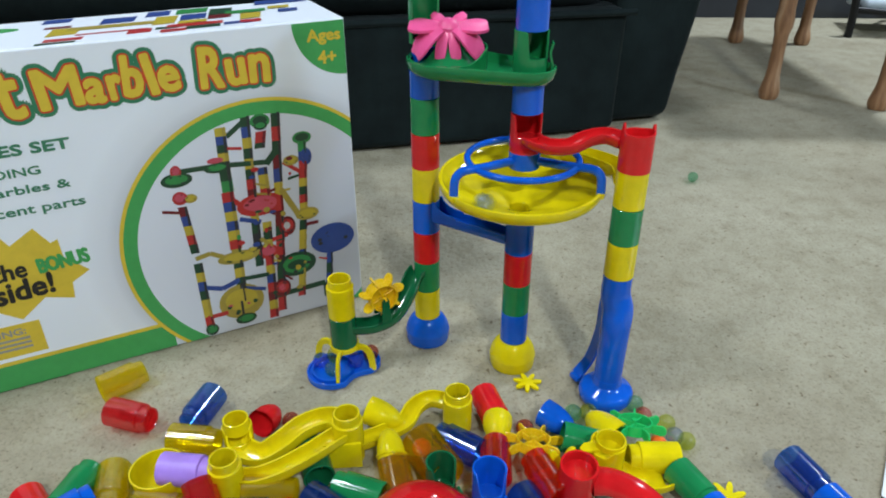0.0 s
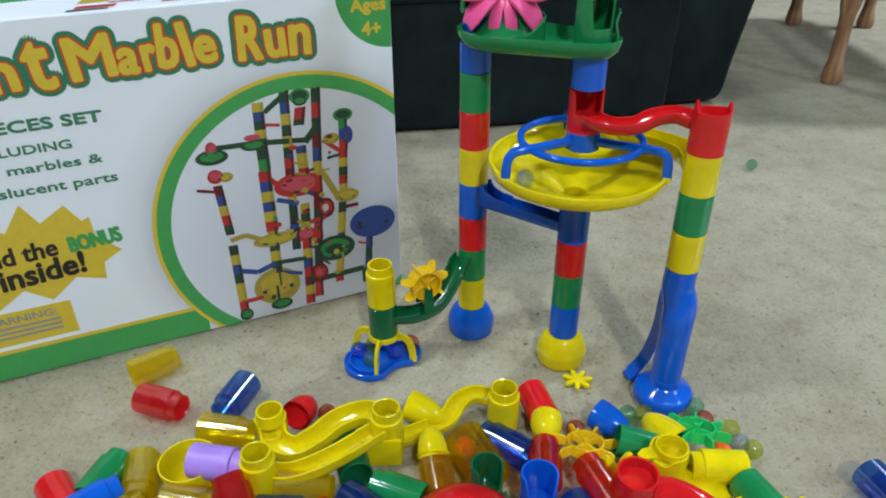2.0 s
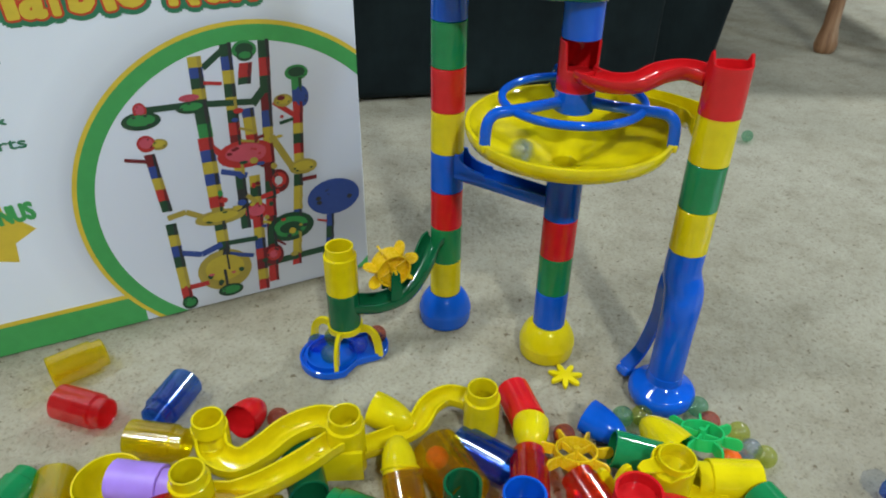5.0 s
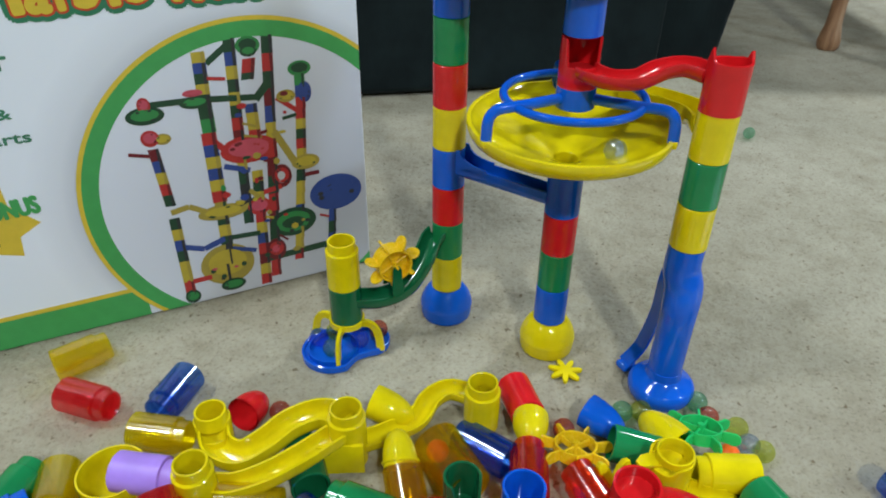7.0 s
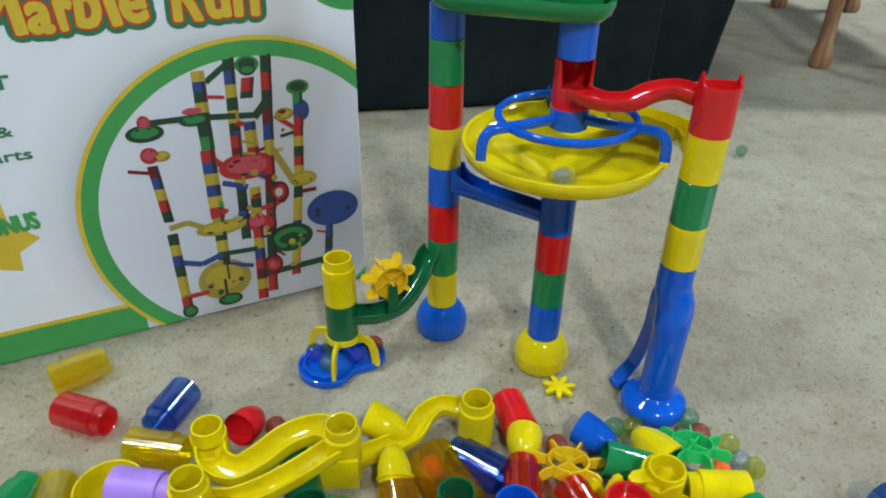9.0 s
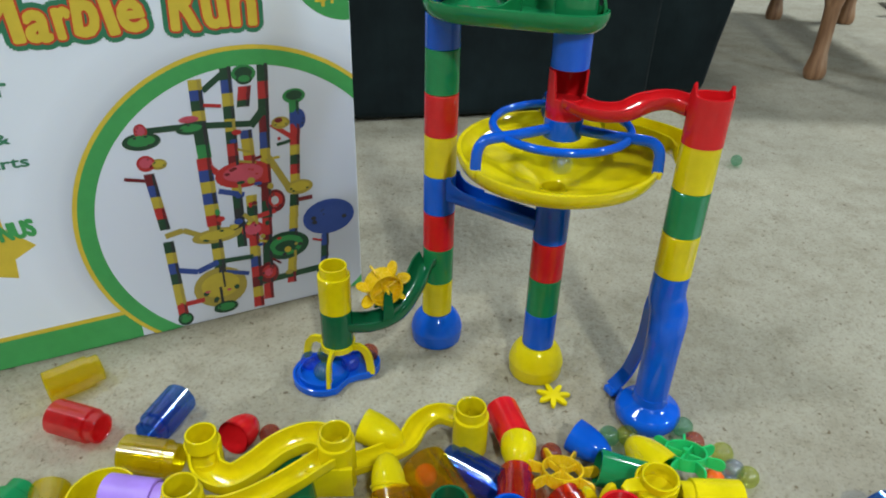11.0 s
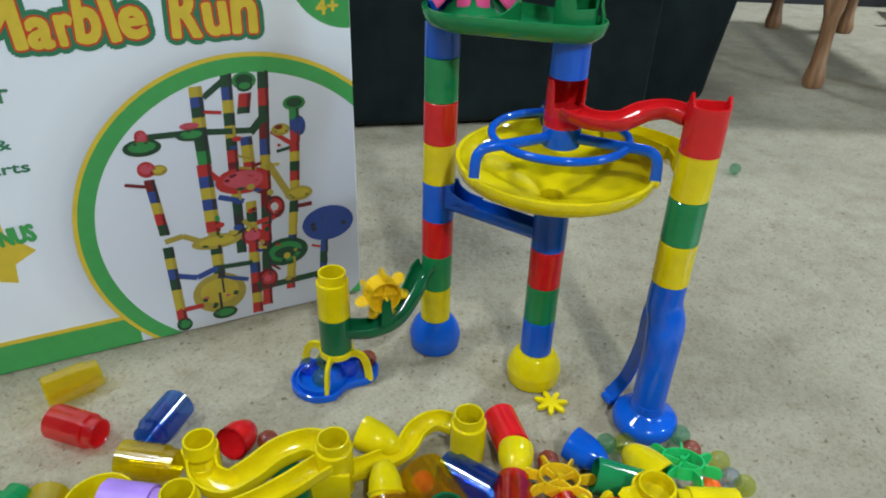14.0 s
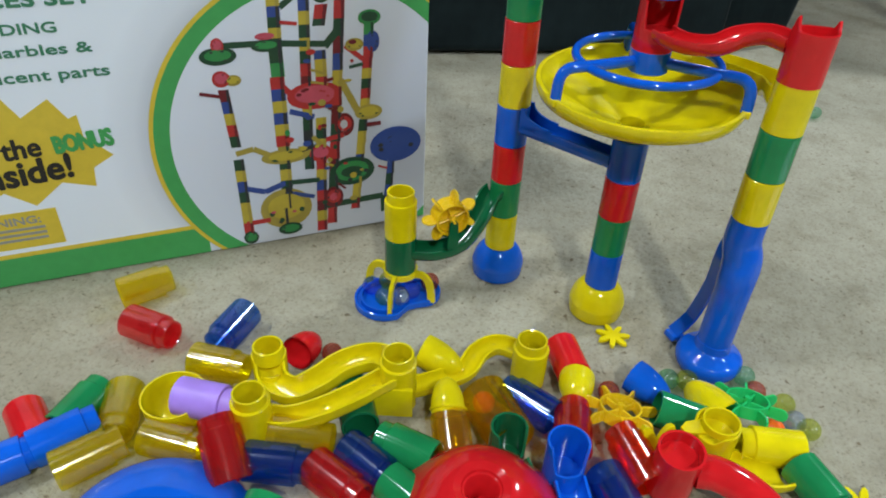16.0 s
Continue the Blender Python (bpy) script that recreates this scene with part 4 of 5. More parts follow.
print_ellipse(-0.0513, 0.1877, 0.0059, 0.0092, "B")
print_bar(-0.1768, 0.0984, -0.1616, 0.1011, 0.0051, "O")
print_bar(-0.1616, 0.1011, -0.1458, 0.0915, 0.0051, "O")
print_bar(-0.1229, 0.0951, -0.1005, 0.0906, 0.0060, "O")
print_ellipse(-0.1343, 0.0898, 0.0217, 0.0073, "O")
print_ellipse(-0.1026, 0.0884, 0.0101, 0.0088, "R")
print_bar(-0.1790, 0.0648, -0.1558, 0.0566, 0.0053, "B")
print_bar(-0.1558, 0.0566, -0.1370, 0.0626, 0.0055, "B")
print_bar(-0.1370, 0.0626, -0.1054, 0.0608, 0.0048, "F")
print_ellipse(-0.0739, 0.0651, 0.0219, 0.0148, "F")
print_ellipse(-0.0740, 0.0637, 0.0150, 0.0092, "G")
print_ellipse(-0.0307, 0.0871, 0.0253, 0.0183, "B")
print_ellipse(-0.0328, 0.0933, 0.0097, 0.0049, "B")
print_column(-0.0355, 0.0695, -0.0404, 0.0188, 0.0073, "BFBF")
print_ellipse(-0.1385, 0.0355, 0.0241, 0.0212, "O")
print_bar(-0.1353, 0.0578, -0.1385, 0.0355, 0.0041, "K")
print_bar(-0.1385, 0.0355, -0.1456, 0.0198, 0.0035, "K")
print_bar(-0.1361, 0.0523, -0.1113, 0.0435, 0.0042, "B")
print_ellipse(-0.1509, 0.0334, 0.0035, 0.0021, "R")
print_ellipse(-0.1317, 0.0312, 0.0030, 0.0021, "R")
print_bar(-0.1762, 0.0252, -0.1545, 0.0257, 0.0049, "R")
print_ellipse(-0.1367, 0.0125, 0.0114, 0.0065, "F")
print_ellipse(-0.1740, 0.0095, 0.0069, 0.0072, "F")
print_bar(-0.1001, 0.0313, -0.0440, 0.0330, 0.0065, "F")
print_ellipse(-0.0928, 0.0396, 0.0093, 0.0115, "M")
print_ellipse(-0.0934, 0.0398, 0.0050, 0.0065, "R")
print_bar(-0.0440, 0.0330, -0.0436, 0.0143, 0.0052, "F")


def photo_details():
    """Small shaded bits between and on the printed columns."""
    rng = random.Random(5)
    darker = {"R": "M", "O": "F", "B": "K", "F": "K", "G": "F", "P": "R", "M": "K", "Y": "O", "K": "K", "W": "W"}
    inner = {"R": "P", "O": "Y", "B": "B", "F": "G", "G": "F", "P": "P", "M": "R", "Y": "O", "K": "K", "W": "W"}
    for outline, ink in list(ART):
        us, zs = [u for u, z in outline], [z for u, z in outline]
        cu, cz, wu, wz = sum(us) / len(us), sum(zs) / len(zs), max(us) - min(us), max(zs) - min(zs)
        if len(outline) > 8:
            print_ellipse(cu, cz + wz * 0.06, wu * 0.36, wz * 0.32, inner[ink])
            for k in range(3):
                a = rng.uniform(0, 6.28)
                print_ellipse(cu + wu * 0.3 * math.cos(a), cz + wz * 0.3 * math.sin(a), wu * 0.05, wz * 0.06, darker[ink])
        elif wu < 0.016:
            print_bar(max(us) - wu * 0.22, min(zs), max(us) - wu * 0.20, max(zs), wu * 0.25, darker[ink])
            if rng.random() < 0.14:
                side = rng.choice((-1, 1))
                print_bar(cu + side * wu * 0.4, cz, cu + side * rng.uniform(0.010, 0.020), cz + rng.uniform(-0.009, 0.005), rng.uniform(0.002, 0.0045), rng.choice("FOMRBKY"))
    for k in range(26):
        u, z = rng.uniform(-0.132, -0.062), rng.uniform(0.025, 0.19)
        print_ellipse(u, z, rng.uniform(0.0015, 0.0042), rng.uniform(0.0012, 0.0032), rng.choice("FMROBYG"))


photo_details()


def printed_picture():
    for k, (outline, ink) in enumerate(ART):
        y = 0.0009 + 0.000004 * k
        part("printed_patch", moved(prism([(min(u, -0.001), max(z, 0.0015)) for u, z in outline], y, y + 0.0001), FRONT), INKS[ink], carton)


printed_picture()


def top_print():
    """Coloured pieces printed on the lid."""
    patches = (("F", -0.252, 0.005, 0.030, 0.006), ("R", -0.246, 0.016, 0.030, 0.010), ("Y", -0.2465, 0.048, 0.024, 0.030), ("M", -0.248, 0.070, 0.022, 0.008), ("B", -0.2485, 0.100, 0.024, 0.018),
               ("R", -0.185, 0.022, 0.020, 0.016), ("R", -0.205, 0.030, 0.060, 0.004), ("B", -0.198, 0.080, 0.030, 0.024), ("O", -0.196, 0.056, 0.090, 0.014), ("B", -0.160, 0.095, 0.022, 0.024), ("Y", -0.160, 0.060, 0.020, 0.036),
               ("F", -0.160, 0.025, 0.020, 0.008), ("R", -0.157, 0.012, 0.022, 0.010), ("R", -0.135, 0.030, 0.050, 0.012), ("F", -0.130, 0.016, 0.030, 0.010), ("Y", -0.135, 0.044, 0.026, 0.012), ("B", -0.132, 0.066, 0.024, 0.024), ("G", -0.128, 0.095, 0.030, 0.022),
               ("M", -0.108, 0.056, 0.022, 0.016), ("F", -0.104, 0.080, 0.022, 0.030), ("B", -0.098, 0.020, 0.026, 0.010), ("R", -0.086, 0.022, 0.020, 0.012), ("G", -0.080, 0.070, 0.040, 0.014), ("Y", -0.082, 0.046, 0.020, 0.026), ("B", -0.034, 0.108, 0.056, 0.020), ("Y", -0.044, 0.078, 0.022, 0.012), ("B", -0.040, 0.058, 0.020, 0.014))
    for k, (ink, u, y, w, d) in enumerate(patches):
        tilt = 0.25 * d
        outline = [(u - w / 2, y - d / 2), (u + w / 2, y - d / 2 + tilt * 0.3), (u + w / 2 + tilt, y + d / 2), (u - w / 2 + tilt, y + d / 2)]
        z = BOX_H + 0.0012 + 0.00002 * k
        part("lid_print", prism(outline, z, z + 0.0002), INKS[ink], carton)
    oval = [(-0.320 + 0.042 * math.cos(a), 0.078 + 0.012 * math.sin(a)) for a in np.linspace(0, 2 * math.pi, 24, endpoint=False)]
    part("lid_print", prism(oval, BOX_H + 0.0012, BOX_H + 0.0015), INK_GREEN, carton)


top_print()

# ---- loose pieces on the carpet ----
TUBE = mesh_of("loose_tube", *moved(tube_piece(), pose(0, 0, -0.0212)))
TUBE.materials.append(None)
COLOURS = {RED: "glossy red", BLUE: "glossy blue", GREEN: "glossy green", DEEP_GREEN: "dark green", YELLOW: "glossy yellow", LAVENDER: "lavender", CLEAR_YELLOW: "see-through yellow", CLEAR_RED: "see-through red", CLEAR_BLUE: "see-through dark blue", CLEAR_ORANGE: "see-through orange red"}


def along(a, b, z0, z1, spin=0):
    """A pose midway from a to b (x, y), its z axis pointing from a to b."""
    p, q = Vector((*a, z0)), Vector((*b, z1))
    turn = (q - p).to_track_quat("Z", "Y").to_matrix().to_4x4()
    return Matrix.Translation((p + q) / 2) @ turn @ pose(0, 0, 0, 0, 0, spin)


def loose_tube(mat, a, b, z0=R + 0.0003, z1=R + 0.0003):
    """A tube lying with its neck at b."""
    ob = new("marble_run_tube", TUBE)
    ob.material_slots[0].link = "OBJECT"
    ob.material_slots[0].material = mat
    ob.matrix_basis = along(a, b, z0, z1)
    return tagged(ob, COLOURS[mat] + " plastic tube lying on the carpet", "toy tube", "loose tubes")


loose_tube(RED, (-0.296, 0.427), (-0.264, 0.397))
loose_tube(GREEN, (-0.262, 0.415), (-0.256, 0.456))
loose_tube(BLUE, (-0.296, 0.372), (-0.268, 0.397))
loose_tube(BLUE, (-0.268, 0.398), (-0.242, 0.424), 0.0145, 0.0160)
loose_tube(CLEAR_YELLOW, (-0.238, 0.458), (-0.224, 0.416))
loose_tube(CLEAR_YELLOW, (-0.245, 0.380), (-0.212, 0.411), 0.017, 0.020)
loose_tube(CLEAR_YELLOW, (-0.202, 0.420), (-0.164, 0.415))
loose_tube(CLEAR_RED, (-0.133, 0.391), (-0.153, 0.421), 0.018, 0.042)
loose_tube(CLEAR_YELLOW, (-0.124, 0.436), (-0.081, 0.437))
loose_tube(CLEAR_BLUE, (-0.133, 0.412), (-0.090, 0.414))
loose_tube(CLEAR_RED, (-0.089, 0.416), (-0.052, 0.395))
loose_tube(CLEAR_BLUE, (-0.070, 0.433), (-0.036, 0.411))
loose_tube(GREEN, (-0.036, 0.411), (-0.006, 0.392))
loose_tube(GREEN, (-0.011, 0.432), (-0.052, 0.446))
loose_tube(GREEN, (-0.107, 0.375), (-0.109, 0.349), 0.020, 0.014)
loose_tube(CLEAR_BLUE, (-0.185, 0.550), (-0.193, 0.513))
loose_tube(CLEAR_YELLOW, (-0.205, 0.493), (-0.160, 0.489))
loose_tube(CLEAR_RED, (-0.272, 0.525), (-0.230, 0.514))
loose_tube(CLEAR_YELLOW, (-0.294, 0.554), (-0.265, 0.582))
loose_tube(CLEAR_BLUE, (0.066, 0.482), (0.029, 0.505))
loose_tube(CLEAR_BLUE, (0.098, 0.441), (0.116, 0.405))
loose_tube(CLEAR_ORANGE, (0.128, 0.435), (0.109, 0.472), 0.016, 0.022)
loose_tube(GREEN, (0.1400, 0.4975), (0.1740, 0.4930), 0.0200, 0.0140)
loose_tube(GREEN, (0.229, 0.469), (0.246, 0.432))
loose_tube(BLUE, (0.246, 0.432), (0.261, 0.400))
loose_tube(CLEAR_BLUE, (0.326, 0.486), (0.340, 0.447))
loose_tube(BLUE, (0.340, 0.446), (0.354, 0.408))
loose_tube(LAVENDER, (-0.189, 0.446), (-0.151, 0.443), 0.027, 0.027)
loose_tube(YELLOW, (0.231, 0.481), (0.192, 0.480), 0.0155, 0.0155)
loose_tube(DEEP_GREEN, (-0.066, 0.452), (-0.082, 0.490))


def chain():
    """Red tube, yellow cap and see-through red tube plugged together."""
    ob = thing("plugged_tubes", "red tube with a yellow cap and see-through red tube", "toy tube", pose(0.078, 0.515, 0))
    part("tube", moved(tube_piece(), pose(0, 0, -0.0212)), RED, ob, "glossy red tube", at=along((0.0705, 0.558), (0.083, 0.520), R, R))
    part("cap", moved(nose_cone(0.026), pose(0, 0, -0.012)), YELLOW, ob, "yellow rounded cap", at=along((0.0825, 0.523), (0.0805, 0.499), 0.0150, 0.0165))
    part("tube", moved(tube_piece(), pose(0, 0, -0.0212)), CLEAR_RED, ob, "see-through red tube", at=along((0.0785, 0.455), (0.0795, 0.496), R, R + 0.001))


chain()


def track(name, label, mat, path, sockets, r=0.0105, rise=0.005, skirt=False):
    """A moulded track: an open channel with upright sockets."""
    base = Vector(sockets[0][0])
    ob = thing(name, label, "toy track", pose(base.x, base.y, 0), "loose tracks")
    part("channel", sweep(spline(path, 8), trough_outline(r, 0.0018, rise)), mat, ob, at=pose(0, 0, 0))
    for (x, y), z, length, open_at in sockets:
        if skirt and open_at is None:
            part("skirt", rounded_box(0.036, 0.0035, 0.027, 0.0008, 2), mat, ob, at=pose(x - 0.005, y - 0.0135, 0.0150, 0, 0, 6))
        if open_at is None:
            part("socket", tube_piece(length), mat, ob, at=pose(x, y, z))
        else:
            part("socket", rim_tube(R - 0.0006, 0.0018, lambda a: length - 0.004 - (length - 0.018) * dip(a, open_at, 48, 30), floor=0.009), mat, ob, at=pose(x, y, z))
            part("socket_ring", lathe([(R - 0.0030, 0), (R - 0.0040, 0.011), (R - 0.0034, 0.0115), (R - 0.0024, 0.011), (R - 0.0014, 0.0)], 36), mat, ob, at=pose(x, y, z + length - 0.0075))
    return ob


track("curved_track", "glossy yellow wavy double track with two sockets", YELLOW,
      [(-0.141, 0.486, 0.025), (-0.134, 0.474, 0.021), (-0.118, 0.469, 0.020), (-0.102, 0.476, 0.026), (-0.085, 0.488, 0.034), (-0.066, 0.496, 0.0365), (-0.047, 0.492, 0.0355)],
      (((-0.143, 0.491), 0.005, 0.031, -75), ((-0.047, 0.489), 0.001, 0.0415, None)), skirt=True)
track("curved_track", "glossy yellow bent track lying beside the others", YELLOW,
      [(-0.128, 0.443, 0.020), (-0.112, 0.441, 0.024), (-0.092, 0.446, 0.030), (-0.072, 0.460, 0.033), (-0.058, 0.475, 0.033), (-0.051, 0.482, 0.033)],
      (((-0.137, 0.440), 0.001, 0.0375, None),), 0.0085)
track("curved_track", "glossy yellow s-shaped track with one socket", YELLOW,
      [(-0.038, 0.492, 0.015), (-0.018, 0.503, 0.015), (-0.001, 0.515, 0.016), (0.008, 0.531, 0.021), (0.022, 0.539, 0.024), (0.042, 0.532, 0.025)],
      (((0.046, 0.528), 0.001, 0.034, None),), 0.0085, 0.003)


def dish_track():
    ob = thing("dish_track", "glossy yellow oval dish with a short channel", "toy track", pose(-0.19, 0.447, 0), "loose tracks")
    bowl = capped_lathe([(0, 0.004), (0.012, 0.005), (0.019, 0.010), (0.0225, 0.019), (0.0235, 0.0285), (0.025, 0.0285), (0.0243, 0.018), (0.020, 0.007), (0.012, 0.002), (0, 0.001)], 40)
    part("bowl", bowl, YELLOW, ob, at=pose(-0.195, 0.446, 0) @ Matrix.Diagonal((0.88, 0.88, 0.95, 1)))
    part("channel", sweep([Vector((-0.180, 0.447, 0.013)), Vector((-0.165, 0.446, 0.013)), Vector((-0.149, 0.443, 0.013))], trough_outline(0.0105, 0.0018, 0.005)), YELLOW, ob, at=pose(0, 0, 0))


dish_track()


def plate(name, label, mat, x, y, tilt, r, h, dent):
    top = [(0, h - dent), (r * 0.10, h - dent), (r * 0.17, h - dent * 0.85), (r * 0.27, h - 0.25 * dent), (r * 0.34, h - 0.05 * dent), (r * 0.42, h), (r * 0.62, h * 0.93), (r * 0.8, h * 0.74), (r * 0.93, h * 0.42), (r, h * 0.08), (r * 1.01, 0)]
    inner = [(max(q - 0.0022, 0), z - 0.0022) for q, z in top[::-1]]
    return solid(name, capped_lathe(top + inner, 56), mat, label, "toy dish", pose(x, y, 0.004, *tilt), "loose dishes")


plate("upturned_dish", "glossy blue round dish lying upside down", BLUE, -0.168, 0.352, (0, 0, 0), 0.060, 0.024, 0.001)
hollow = [(0.002, 0.006), (0.0026, 0.020), (0.0038, 0.0225), (0.0050, 0.010), (0.0062, 0.008), (0.0072, 0.015), (0.0082, 0.023), (0.0098, 0.0310), (0.0125, 0.0362), (0.0170, 0.0380), (0.0235, 0.0368),
          (0.0310, 0.0325), (0.0385, 0.0245), (0.0455, 0.0155), (0.0520, 0.0070), (0.0560, 0.0015), (0.0566, 0.0)]
hollow = [(q, z * 1.12) for q, z in hollow]
solid("upturned_dish", capped_lathe([(0, 0.006)] + hollow + [(max(q - 0.0020, 0), max(z - 0.0022, -0.002)) for q, z in hollow[::-1]] + [(0, 0.004)], 56), RED,
      "glossy red dish with a dented middle lying upside down", "toy dish", pose(0.021, 0.398, 0.004, 5, 0, 0), "loose dishes")


def loose_cone(mat, a, b, z0, z1, label, length=0.031, wide=R):
    return solid("nose_cone", moved(nose_cone(length, wide), pose(0, 0, -length / 2)), mat, label, "toy cap", along(a, b, z0, z1), "loose caps")


loose_cone(RED, (-0.1295, 0.5120), (-0.1220, 0.5380), 0.0142, 0.0075, "glossy red hollow cap lying on the carpet", 0.028)
loose_cone(BLUE, (0.1255, 0.534), (0.1500, 0.5150), 0.0140, 0.0110, "glossy blue pointed cap on the carpet", 0.033)
loose_cone(YELLOW, (0.1840, 0.5040), (0.1650, 0.5290), 0.0150, 0.0165, "glossy yellow rounded cap on the carpet", 0.036, 0.0148)
loose_cone(YELLOW, (-0.0320, 0.5270), (-0.0060, 0.5190), 0.0180, 0.0130, "glossy yellow cap leaning on a track", 0.034)


def rocket():
    ob = thing("capped_tube", "see-through amber tube with a yellow cone cap", "toy tube", pose(-0.004, 0.462, 0))
    part("tube", moved(tube_piece(), pose(0, 0, -0.0212)), CLEAR_AMBER, ob, at=along((0.000, 0.441), (-0.0070, 0.466), 0.014, 0.022))
    part("cap", moved(nose_cone(0.026, 0.0118), pose(0, 0, -0.012)), YELLOW, ob, "yellow cone cap", at=along((-0.0075, 0.466), (-0.0120, 0.484), 0.024, 0.034))
    part("cap_ring", lathe([(R - 0.0006, -0.001), (R, 0), (R - 0.0006, 0.001), (R - 0.003, 0.001), (R - 0.003, -0.001)], 32), YELLOW, ob, at=along((-0.0075, 0.466), (-0.0078, 0.468), 0.0245, 0.0256))


rocket()
wide = mesh_of("wide_tube", *moved(lathe([(0.0175, 0), (0.018, 0.0005), (0.0165, 0.045), (0.0150, 0.045), (0.0165, 0.0)], 40), pose(0, 0, -0.0225)))
wide.materials.append(CLEAR_AMBER)
cup_ob = new("wide_tube", wide)
cup_ob.matrix_basis = along((0.012, 0.494), (0.040, 0.452), 0.0185, 0.0175)
tagged(cup_ob, "wide see-through amber tube holding an orange ball", "toy tube", "loose tubes")


def elbow(name, label, mat, x, y, z, length, open_at, path, r=0.0105, tilt=(0, 0, 0), lowest=0.010, deep=0.008, wide=R + 0.0012):
    ob = thing(name, label, "toy track", pose(x, y, 0), "loose tracks")
    part("socket", rim_tube(wide, 0.0018, lambda a: length - (length - lowest) * dip(a, open_at, 50, 30), floor=deep), mat, ob, at=pose(x, y, z, *tilt))
    part("channel", sweep(spline(path, 7), trough_outline(r, 0.0018, 0.003)), mat, ob, at=pose(0, 0, 0))
    return ob


elbow("short_slide", "deep green short slide with a socket", DEEP_GREEN, 0.034, 0.440, 0.010, 0.038, -60, [(0.040, 0.429, 0.026), (0.048, 0.419, 0.019), (0.060, 0.404, 0.013), (0.068, 0.392, 0.012)], r=0.0095, lowest=0.018, wide=R - 0.0012)
elbow("short_slide", "glossy blue short slide with an open socket", BLUE, 0.072, 0.438, 0.006, 0.038, -80, [(0.075, 0.428, 0.020), (0.080, 0.415, 0.014), (0.088, 0.395, 0.012)], lowest=0.019, wide=R + 0.0004)
yellow_elbow = elbow("short_slide", "glossy yellow slide with a notched socket", YELLOW, 0.170, 0.472, 0.004, 0.037, 215, [(0.178, 0.466, 0.016), (0.192, 0.460, 0.013), (0.208, 0.458, 0.012), (0.220, 0.462, 0.012)], lowest=0.031, deep=0.027)
part("socket_neck", rim_tube(R - 0.0010, 0.0016, lambda a: 0.0055), YELLOW, yellow_elbow, at=pose(0.1715, 0.4720, 0.0385))
part("socket_lip", moved(prism([(-0.010, -0.004), (0.004, -0.006), (0.004, 0.006), (-0.006, 0.005), (-0.011, 0.001)], -0.0009, 0.0009), pose(0, 0, 0)), YELLOW, yellow_elbow, at=pose(0.157, 0.470, 0.0365, 0, 0, 15))


def red_slide():
    ob = thing("red_slide", "glossy red curved chute with a socket", "toy track", pose(0.142, 0.445, 0), "loose tracks")
    part("socket", open_socket(0.040, 20, 0, 0.032, R + 0.0018), RED, ob, at=pose(0.142, 0.446, 0.004, 4, 0, 0))
    path = spline([(0.1545, 0.443, 0.027), (0.168, 0.441, 0.028), (0.186, 0.432, 0.026), (0.200, 0.418, 0.021), (0.206, 0.402, 0.015)], 8)
    part("chute", sweep(path, round_outline(0.0118, 22, 0.9)), RED, ob, at=pose(0, 0, 0))


red_slide()


def loose_wheel(mat, m, label, blades=7, ring=0.0150, reach=0.0275):
    ob = thing("paddle_wheel", label, "toy wheel", m, "loose wheels")
    part("wheel_rim", wheel_body(ring, 0.009), mat, ob)
    for k in range(blades):
        part("blade", moved(blade_piece(ring, reach, 0.0095), pose(0, 0, 0, 0, 0, 360 * k / blades)), mat, ob)


loose_wheel(AMBER, pose(0.112, 0.495, 0.016, -12, 4, 10), "amber yellow paddle wheel lying flat")
loose_wheel(BRIGHT_GREEN, pose(0.2025, 0.514, 0.020, -14, 8, 25), "bright green paddle wheel lying flat")
solid("flat_star", flat_star(7), YELLOW, "small flat yellow star wheel on the carpet", "toy wheel", pose(0.115, 0.589, 0.0008, 0, 0, 8))
solid("flat_star", flat_star(7, 0.006, 0.0165, 0.004), YELLOW, "small flat yellow star wheel near the green tube", "toy wheel", pose(0.267, 0.450, 0.001, 8, 0, 20))
solid("flat_star", flat_star(6, 0.007, 0.022, 0.005), YELLOW, "yellow star wheel standing against a red chute", "toy wheel", pose(0.1320, 0.4640, 0.016, 66, 8, 20))

# sheet of paper at the edge
solid("paper_sheet", prism([(0.393, 0.457), (0.52, 0.30), (0.70, 0.45), (0.55, 0.63), (0.46, 0.565)], 0.002, 0.0026), PAPER, "white sheet of paper lying on the carpet", "paper")

# ---- marbles ----
MARBLE = mesh_of("marble", *marble_mesh())
MARBLE.materials.append(None)


def marble(mat, x, y, z, label):
    ob = new("glass_marble", MARBLE)
    ob.material_slots[0].link = "OBJECT"
    ob.material_slots[0].material = mat
    ob.matrix_basis = pose(x, y, z)
    return tagged(ob, label, "marble", "marbles")


for mat, x, y, label in ((OLIVE_GLASS, 0.1675, 0.5425, "small pale olive glass marble"), (GREEN_GLASS, 0.2125, 0.555, "small pale green glass marble"), (RUST_GLASS, 0.2170, 0.5395, "rusty red glass marble"),
                         (OLIVE_GLASS, 0.236, 0.530, "small pale olive glass marble"), (GLASS, 0.2395, 0.514, "small clear glass marble"), (OLIVE_GLASS, 0.248, 0.508, "small pale olive glass marble"),
                         (RUST_GLASS, -0.1055, 0.523, "rusty pink glass marble"), (GREEN_GLASS, 0.419, 1.095, "pale green glass marble alone on the carpet"),
                         (RUST_GLASS, 0.107, 0.520, "rusty pink glass marble"), (GREEN_GLASS, 0.153, 0.541, "dark green glass marble")):
    marble(mat, x, y, 0.008, label)
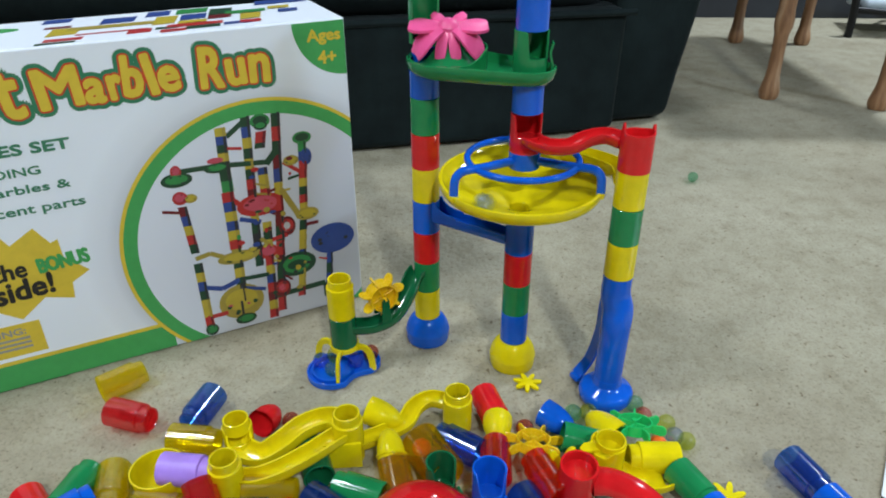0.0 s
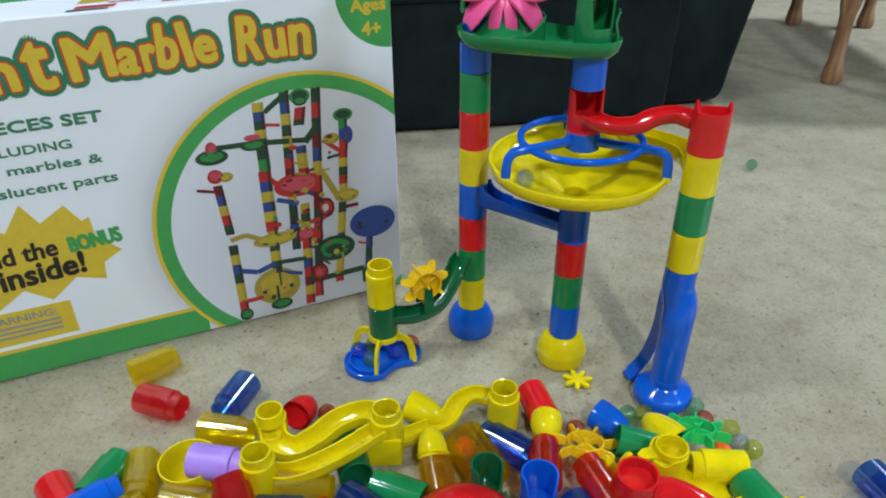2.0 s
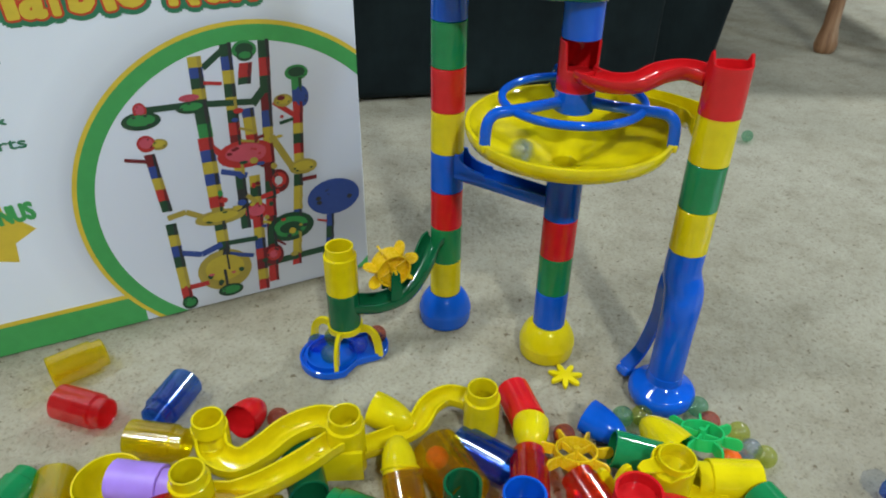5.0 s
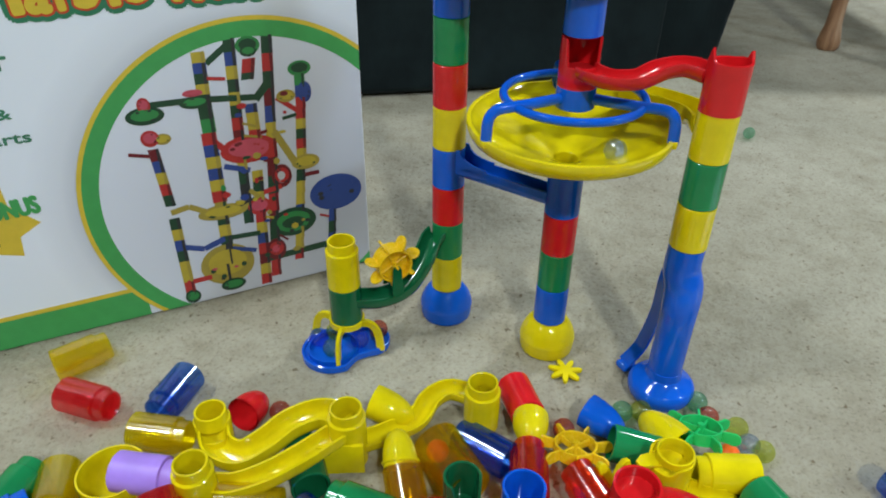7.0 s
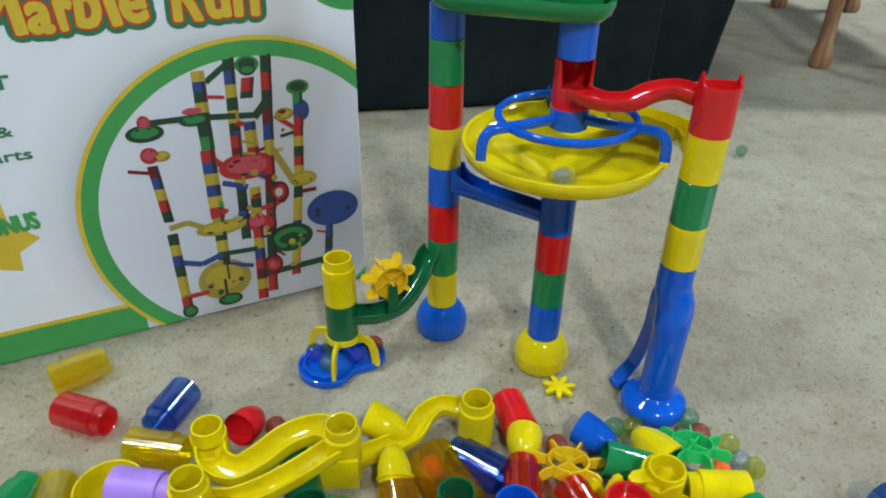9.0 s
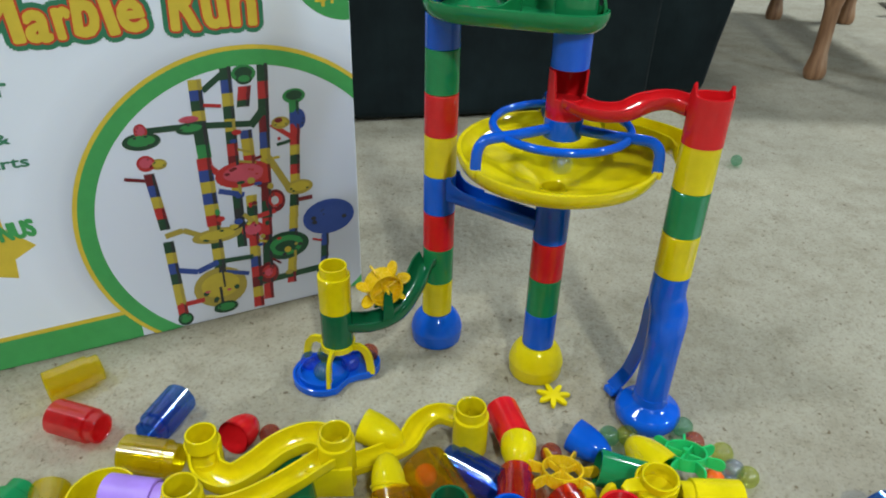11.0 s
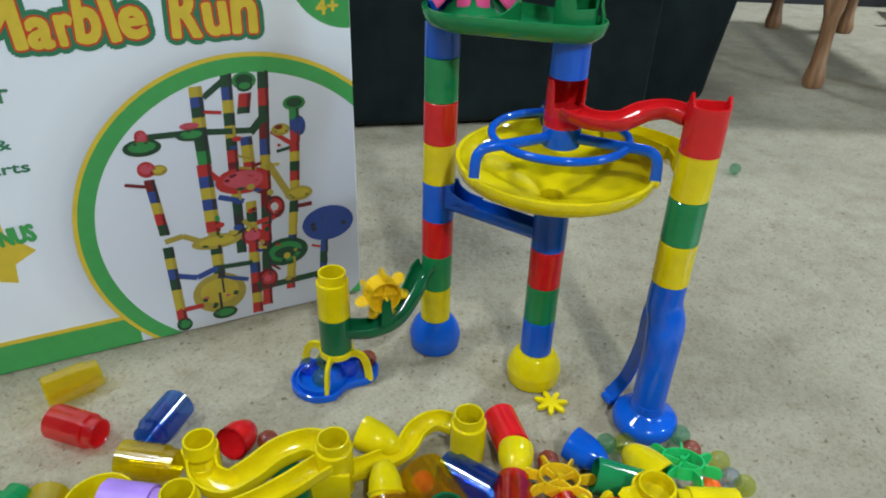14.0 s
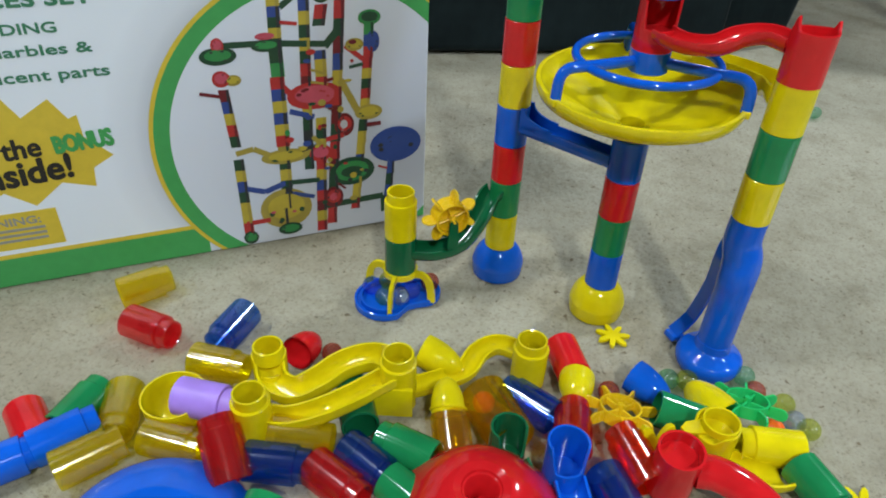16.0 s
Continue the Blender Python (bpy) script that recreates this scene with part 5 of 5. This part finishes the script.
for mat, x, y, label in ((BLUE_GLASS, -0.0930, 0.6065, "blue glass marble in the tray"), (OLIVE_GLASS, -0.0805, 0.6160, "pale olive glass marble in the tray"), (GREEN_GLASS, -0.0790, 0.5940, "pale green glass marble in the tray"), (RUST_GLASS, -0.0440, 0.6210, "rusty red glass marble in the tray"), (BLUE_GLASS, -0.0580, 0.6070, "dark blue glass marble in the tray")):
    marble(mat, x, y, 0.0116, label)
marble(ORANGE, 0.222, 0.503, 0.0082, "opaque orange ball on the carpet")
marble(ORANGE, 0.0155, 0.4900, 0.0115, "opaque orange ball inside a tube")
roller = marble(GLASS, B[0], B[1], 0.19, "clear glass marble rolling in the yellow dish")
vane = [Vector((0.0042 * math.sin(a) * math.cos(0.5 * a), 0.0042 * math.sin(a) * math.sin(0.5 * a), -0.0052 * math.cos(a))) for a in np.linspace(0.3, math.pi - 0.3, 12)]
part("swirl", sweep(vane, [(-0.0024, -0.0003), (0.0024, -0.0003), (0.0024, 0.0003), (-0.0024, 0.0003)], up=(0, 1, 0)), PALE_PAD, roller, "pale twisted swirl")


# ---- movement ----
def motions():
    # the rolling marble: turns round the dish, ever tighter, then down the columns into the tray
    when = (0.0, 0.1, 0.2, 0.3, 0.7, 0.8, 1.0, 1.1, 1.2, 1.3, 1.7, 1.8, 1.9, 2.0, 2.1, 2.2, 2.3, 2.4, 2.5, 2.9, 3.0, 3.1, 3.2, 3.3, 3.4, 3.5, 3.6, 3.7, 3.8, 4.0, 4.2,
            6.3, 6.5, 6.7, 6.9, 7.0, 7.1, 7.3, 7.5, 7.7, 7.9, 8.1, 8.3, 8.5, 8.7, 8.9, 9.1, 9.2, 11.3, 11.4, 11.5, 11.6, 11.7, 11.8, 11.9, 12.0, 12.1, 12.2, 12.3, 12.4, 12.5, 12.7)
    turn = (232, 272, 318, 356, 472, 502, 588, 628, 668, 704, 844, 876, 908, 936, 964, 996, 1030, 1062, 1090, 1248, 1275, 1303, 1340, 1380, 1412, 1430, 1450, 1488, 1544, 1642, 1685,
            2560, 2644, 2745, 2805, 2845, 2915, 3040, 3090, 3228, 3296, 3415, 3492, 3575, 3715, 3788, 3940, 3980, 5305, 5400, 5488, 5545, 5600, 5690, 5805, 5865, 5985, 6100, 6168, 6225, 6300, 6400)
    r_when = (0, 2.5, 3.0, 3.5, 4.2, 6.3, 7.0, 8.0, 9.2, 11.3, 12.0, 12.3, 12.5, 12.7, 12.8)
    r_size = (0.0575, 0.057, 0.056, 0.053, 0.048, 0.040, 0.0355, 0.031, 0.028, 0.019, 0.0165, 0.012, 0.0075, 0.004, 0.001)
    surf_r = (0.0, 0.004, 0.0105, 0.022, 0.034, 0.046, 0.056, 0.064)
    surf_z = (0.171, 0.176, 0.1825, 0.1885, 0.1940, 0.1990, 0.2035, 0.2070)
    rows = []
    for k in range(129):
        t = k / 10
        a, r = radians(float(np.interp(t, when, turn))), float(np.interp(t, r_when, r_size))
        z = float(np.interp(r, surf_r, surf_z))
        rows.append((t, pose(B[0] + r * math.cos(a), B[1] + r * math.sin(a), z, 0, 0, (math.degrees(a) * 0.5) % 360)))
    down = [(12.9, B, 0.158), (13.0, B, 0.148)]
    rows += [(t, pose(p[0], p[1], z)) for t, p, z in down]
    for f in (0.33, 0.67, 1.0):
        rows.append((13.0 + 0.35 * f, pose(B[0] + (A[0] - B[0]) * f, B[1] + (A[1] - B[1]) * f, 0.147 + 0.002 * f)))
    rows += [(13.55, pose(A[0], A[1], 0.100)), (13.7, pose(-0.001, 0.651, 0.090)), (13.8, pose(-0.013, 0.629, 0.070)), (13.9, pose(-0.040, 0.614, 0.058)), (13.98, pose(S[0], S[1], 0.052)), (14.05, pose(S[0], S[1], 0.0118)), (14.15, pose(-0.0655, 0.5965, 0.0116)), (16.0, pose(-0.0655, 0.5965, 0.0116))]
    walk(roller, rows)
    # the paddle wheel, struck as the marble passes
    local = wheel.matrix_basis.copy()
    spin_t = (0.0, 13.70, 13.74, 13.8, 13.9, 14.0, 14.1, 14.2, 14.3, 14.4, 14.5, 14.6, 14.8, 15.0, 16.0)
    spin_a = (0, 0, 40, 105, 170, 230, 285, 335, 380, 420, 452, 480, 515, 530, 530)
    walk(wheel, [(t, local @ pose(0, 0, 0, 0, -a, 0)) for t, a in zip(spin_t, spin_a)])


motions()
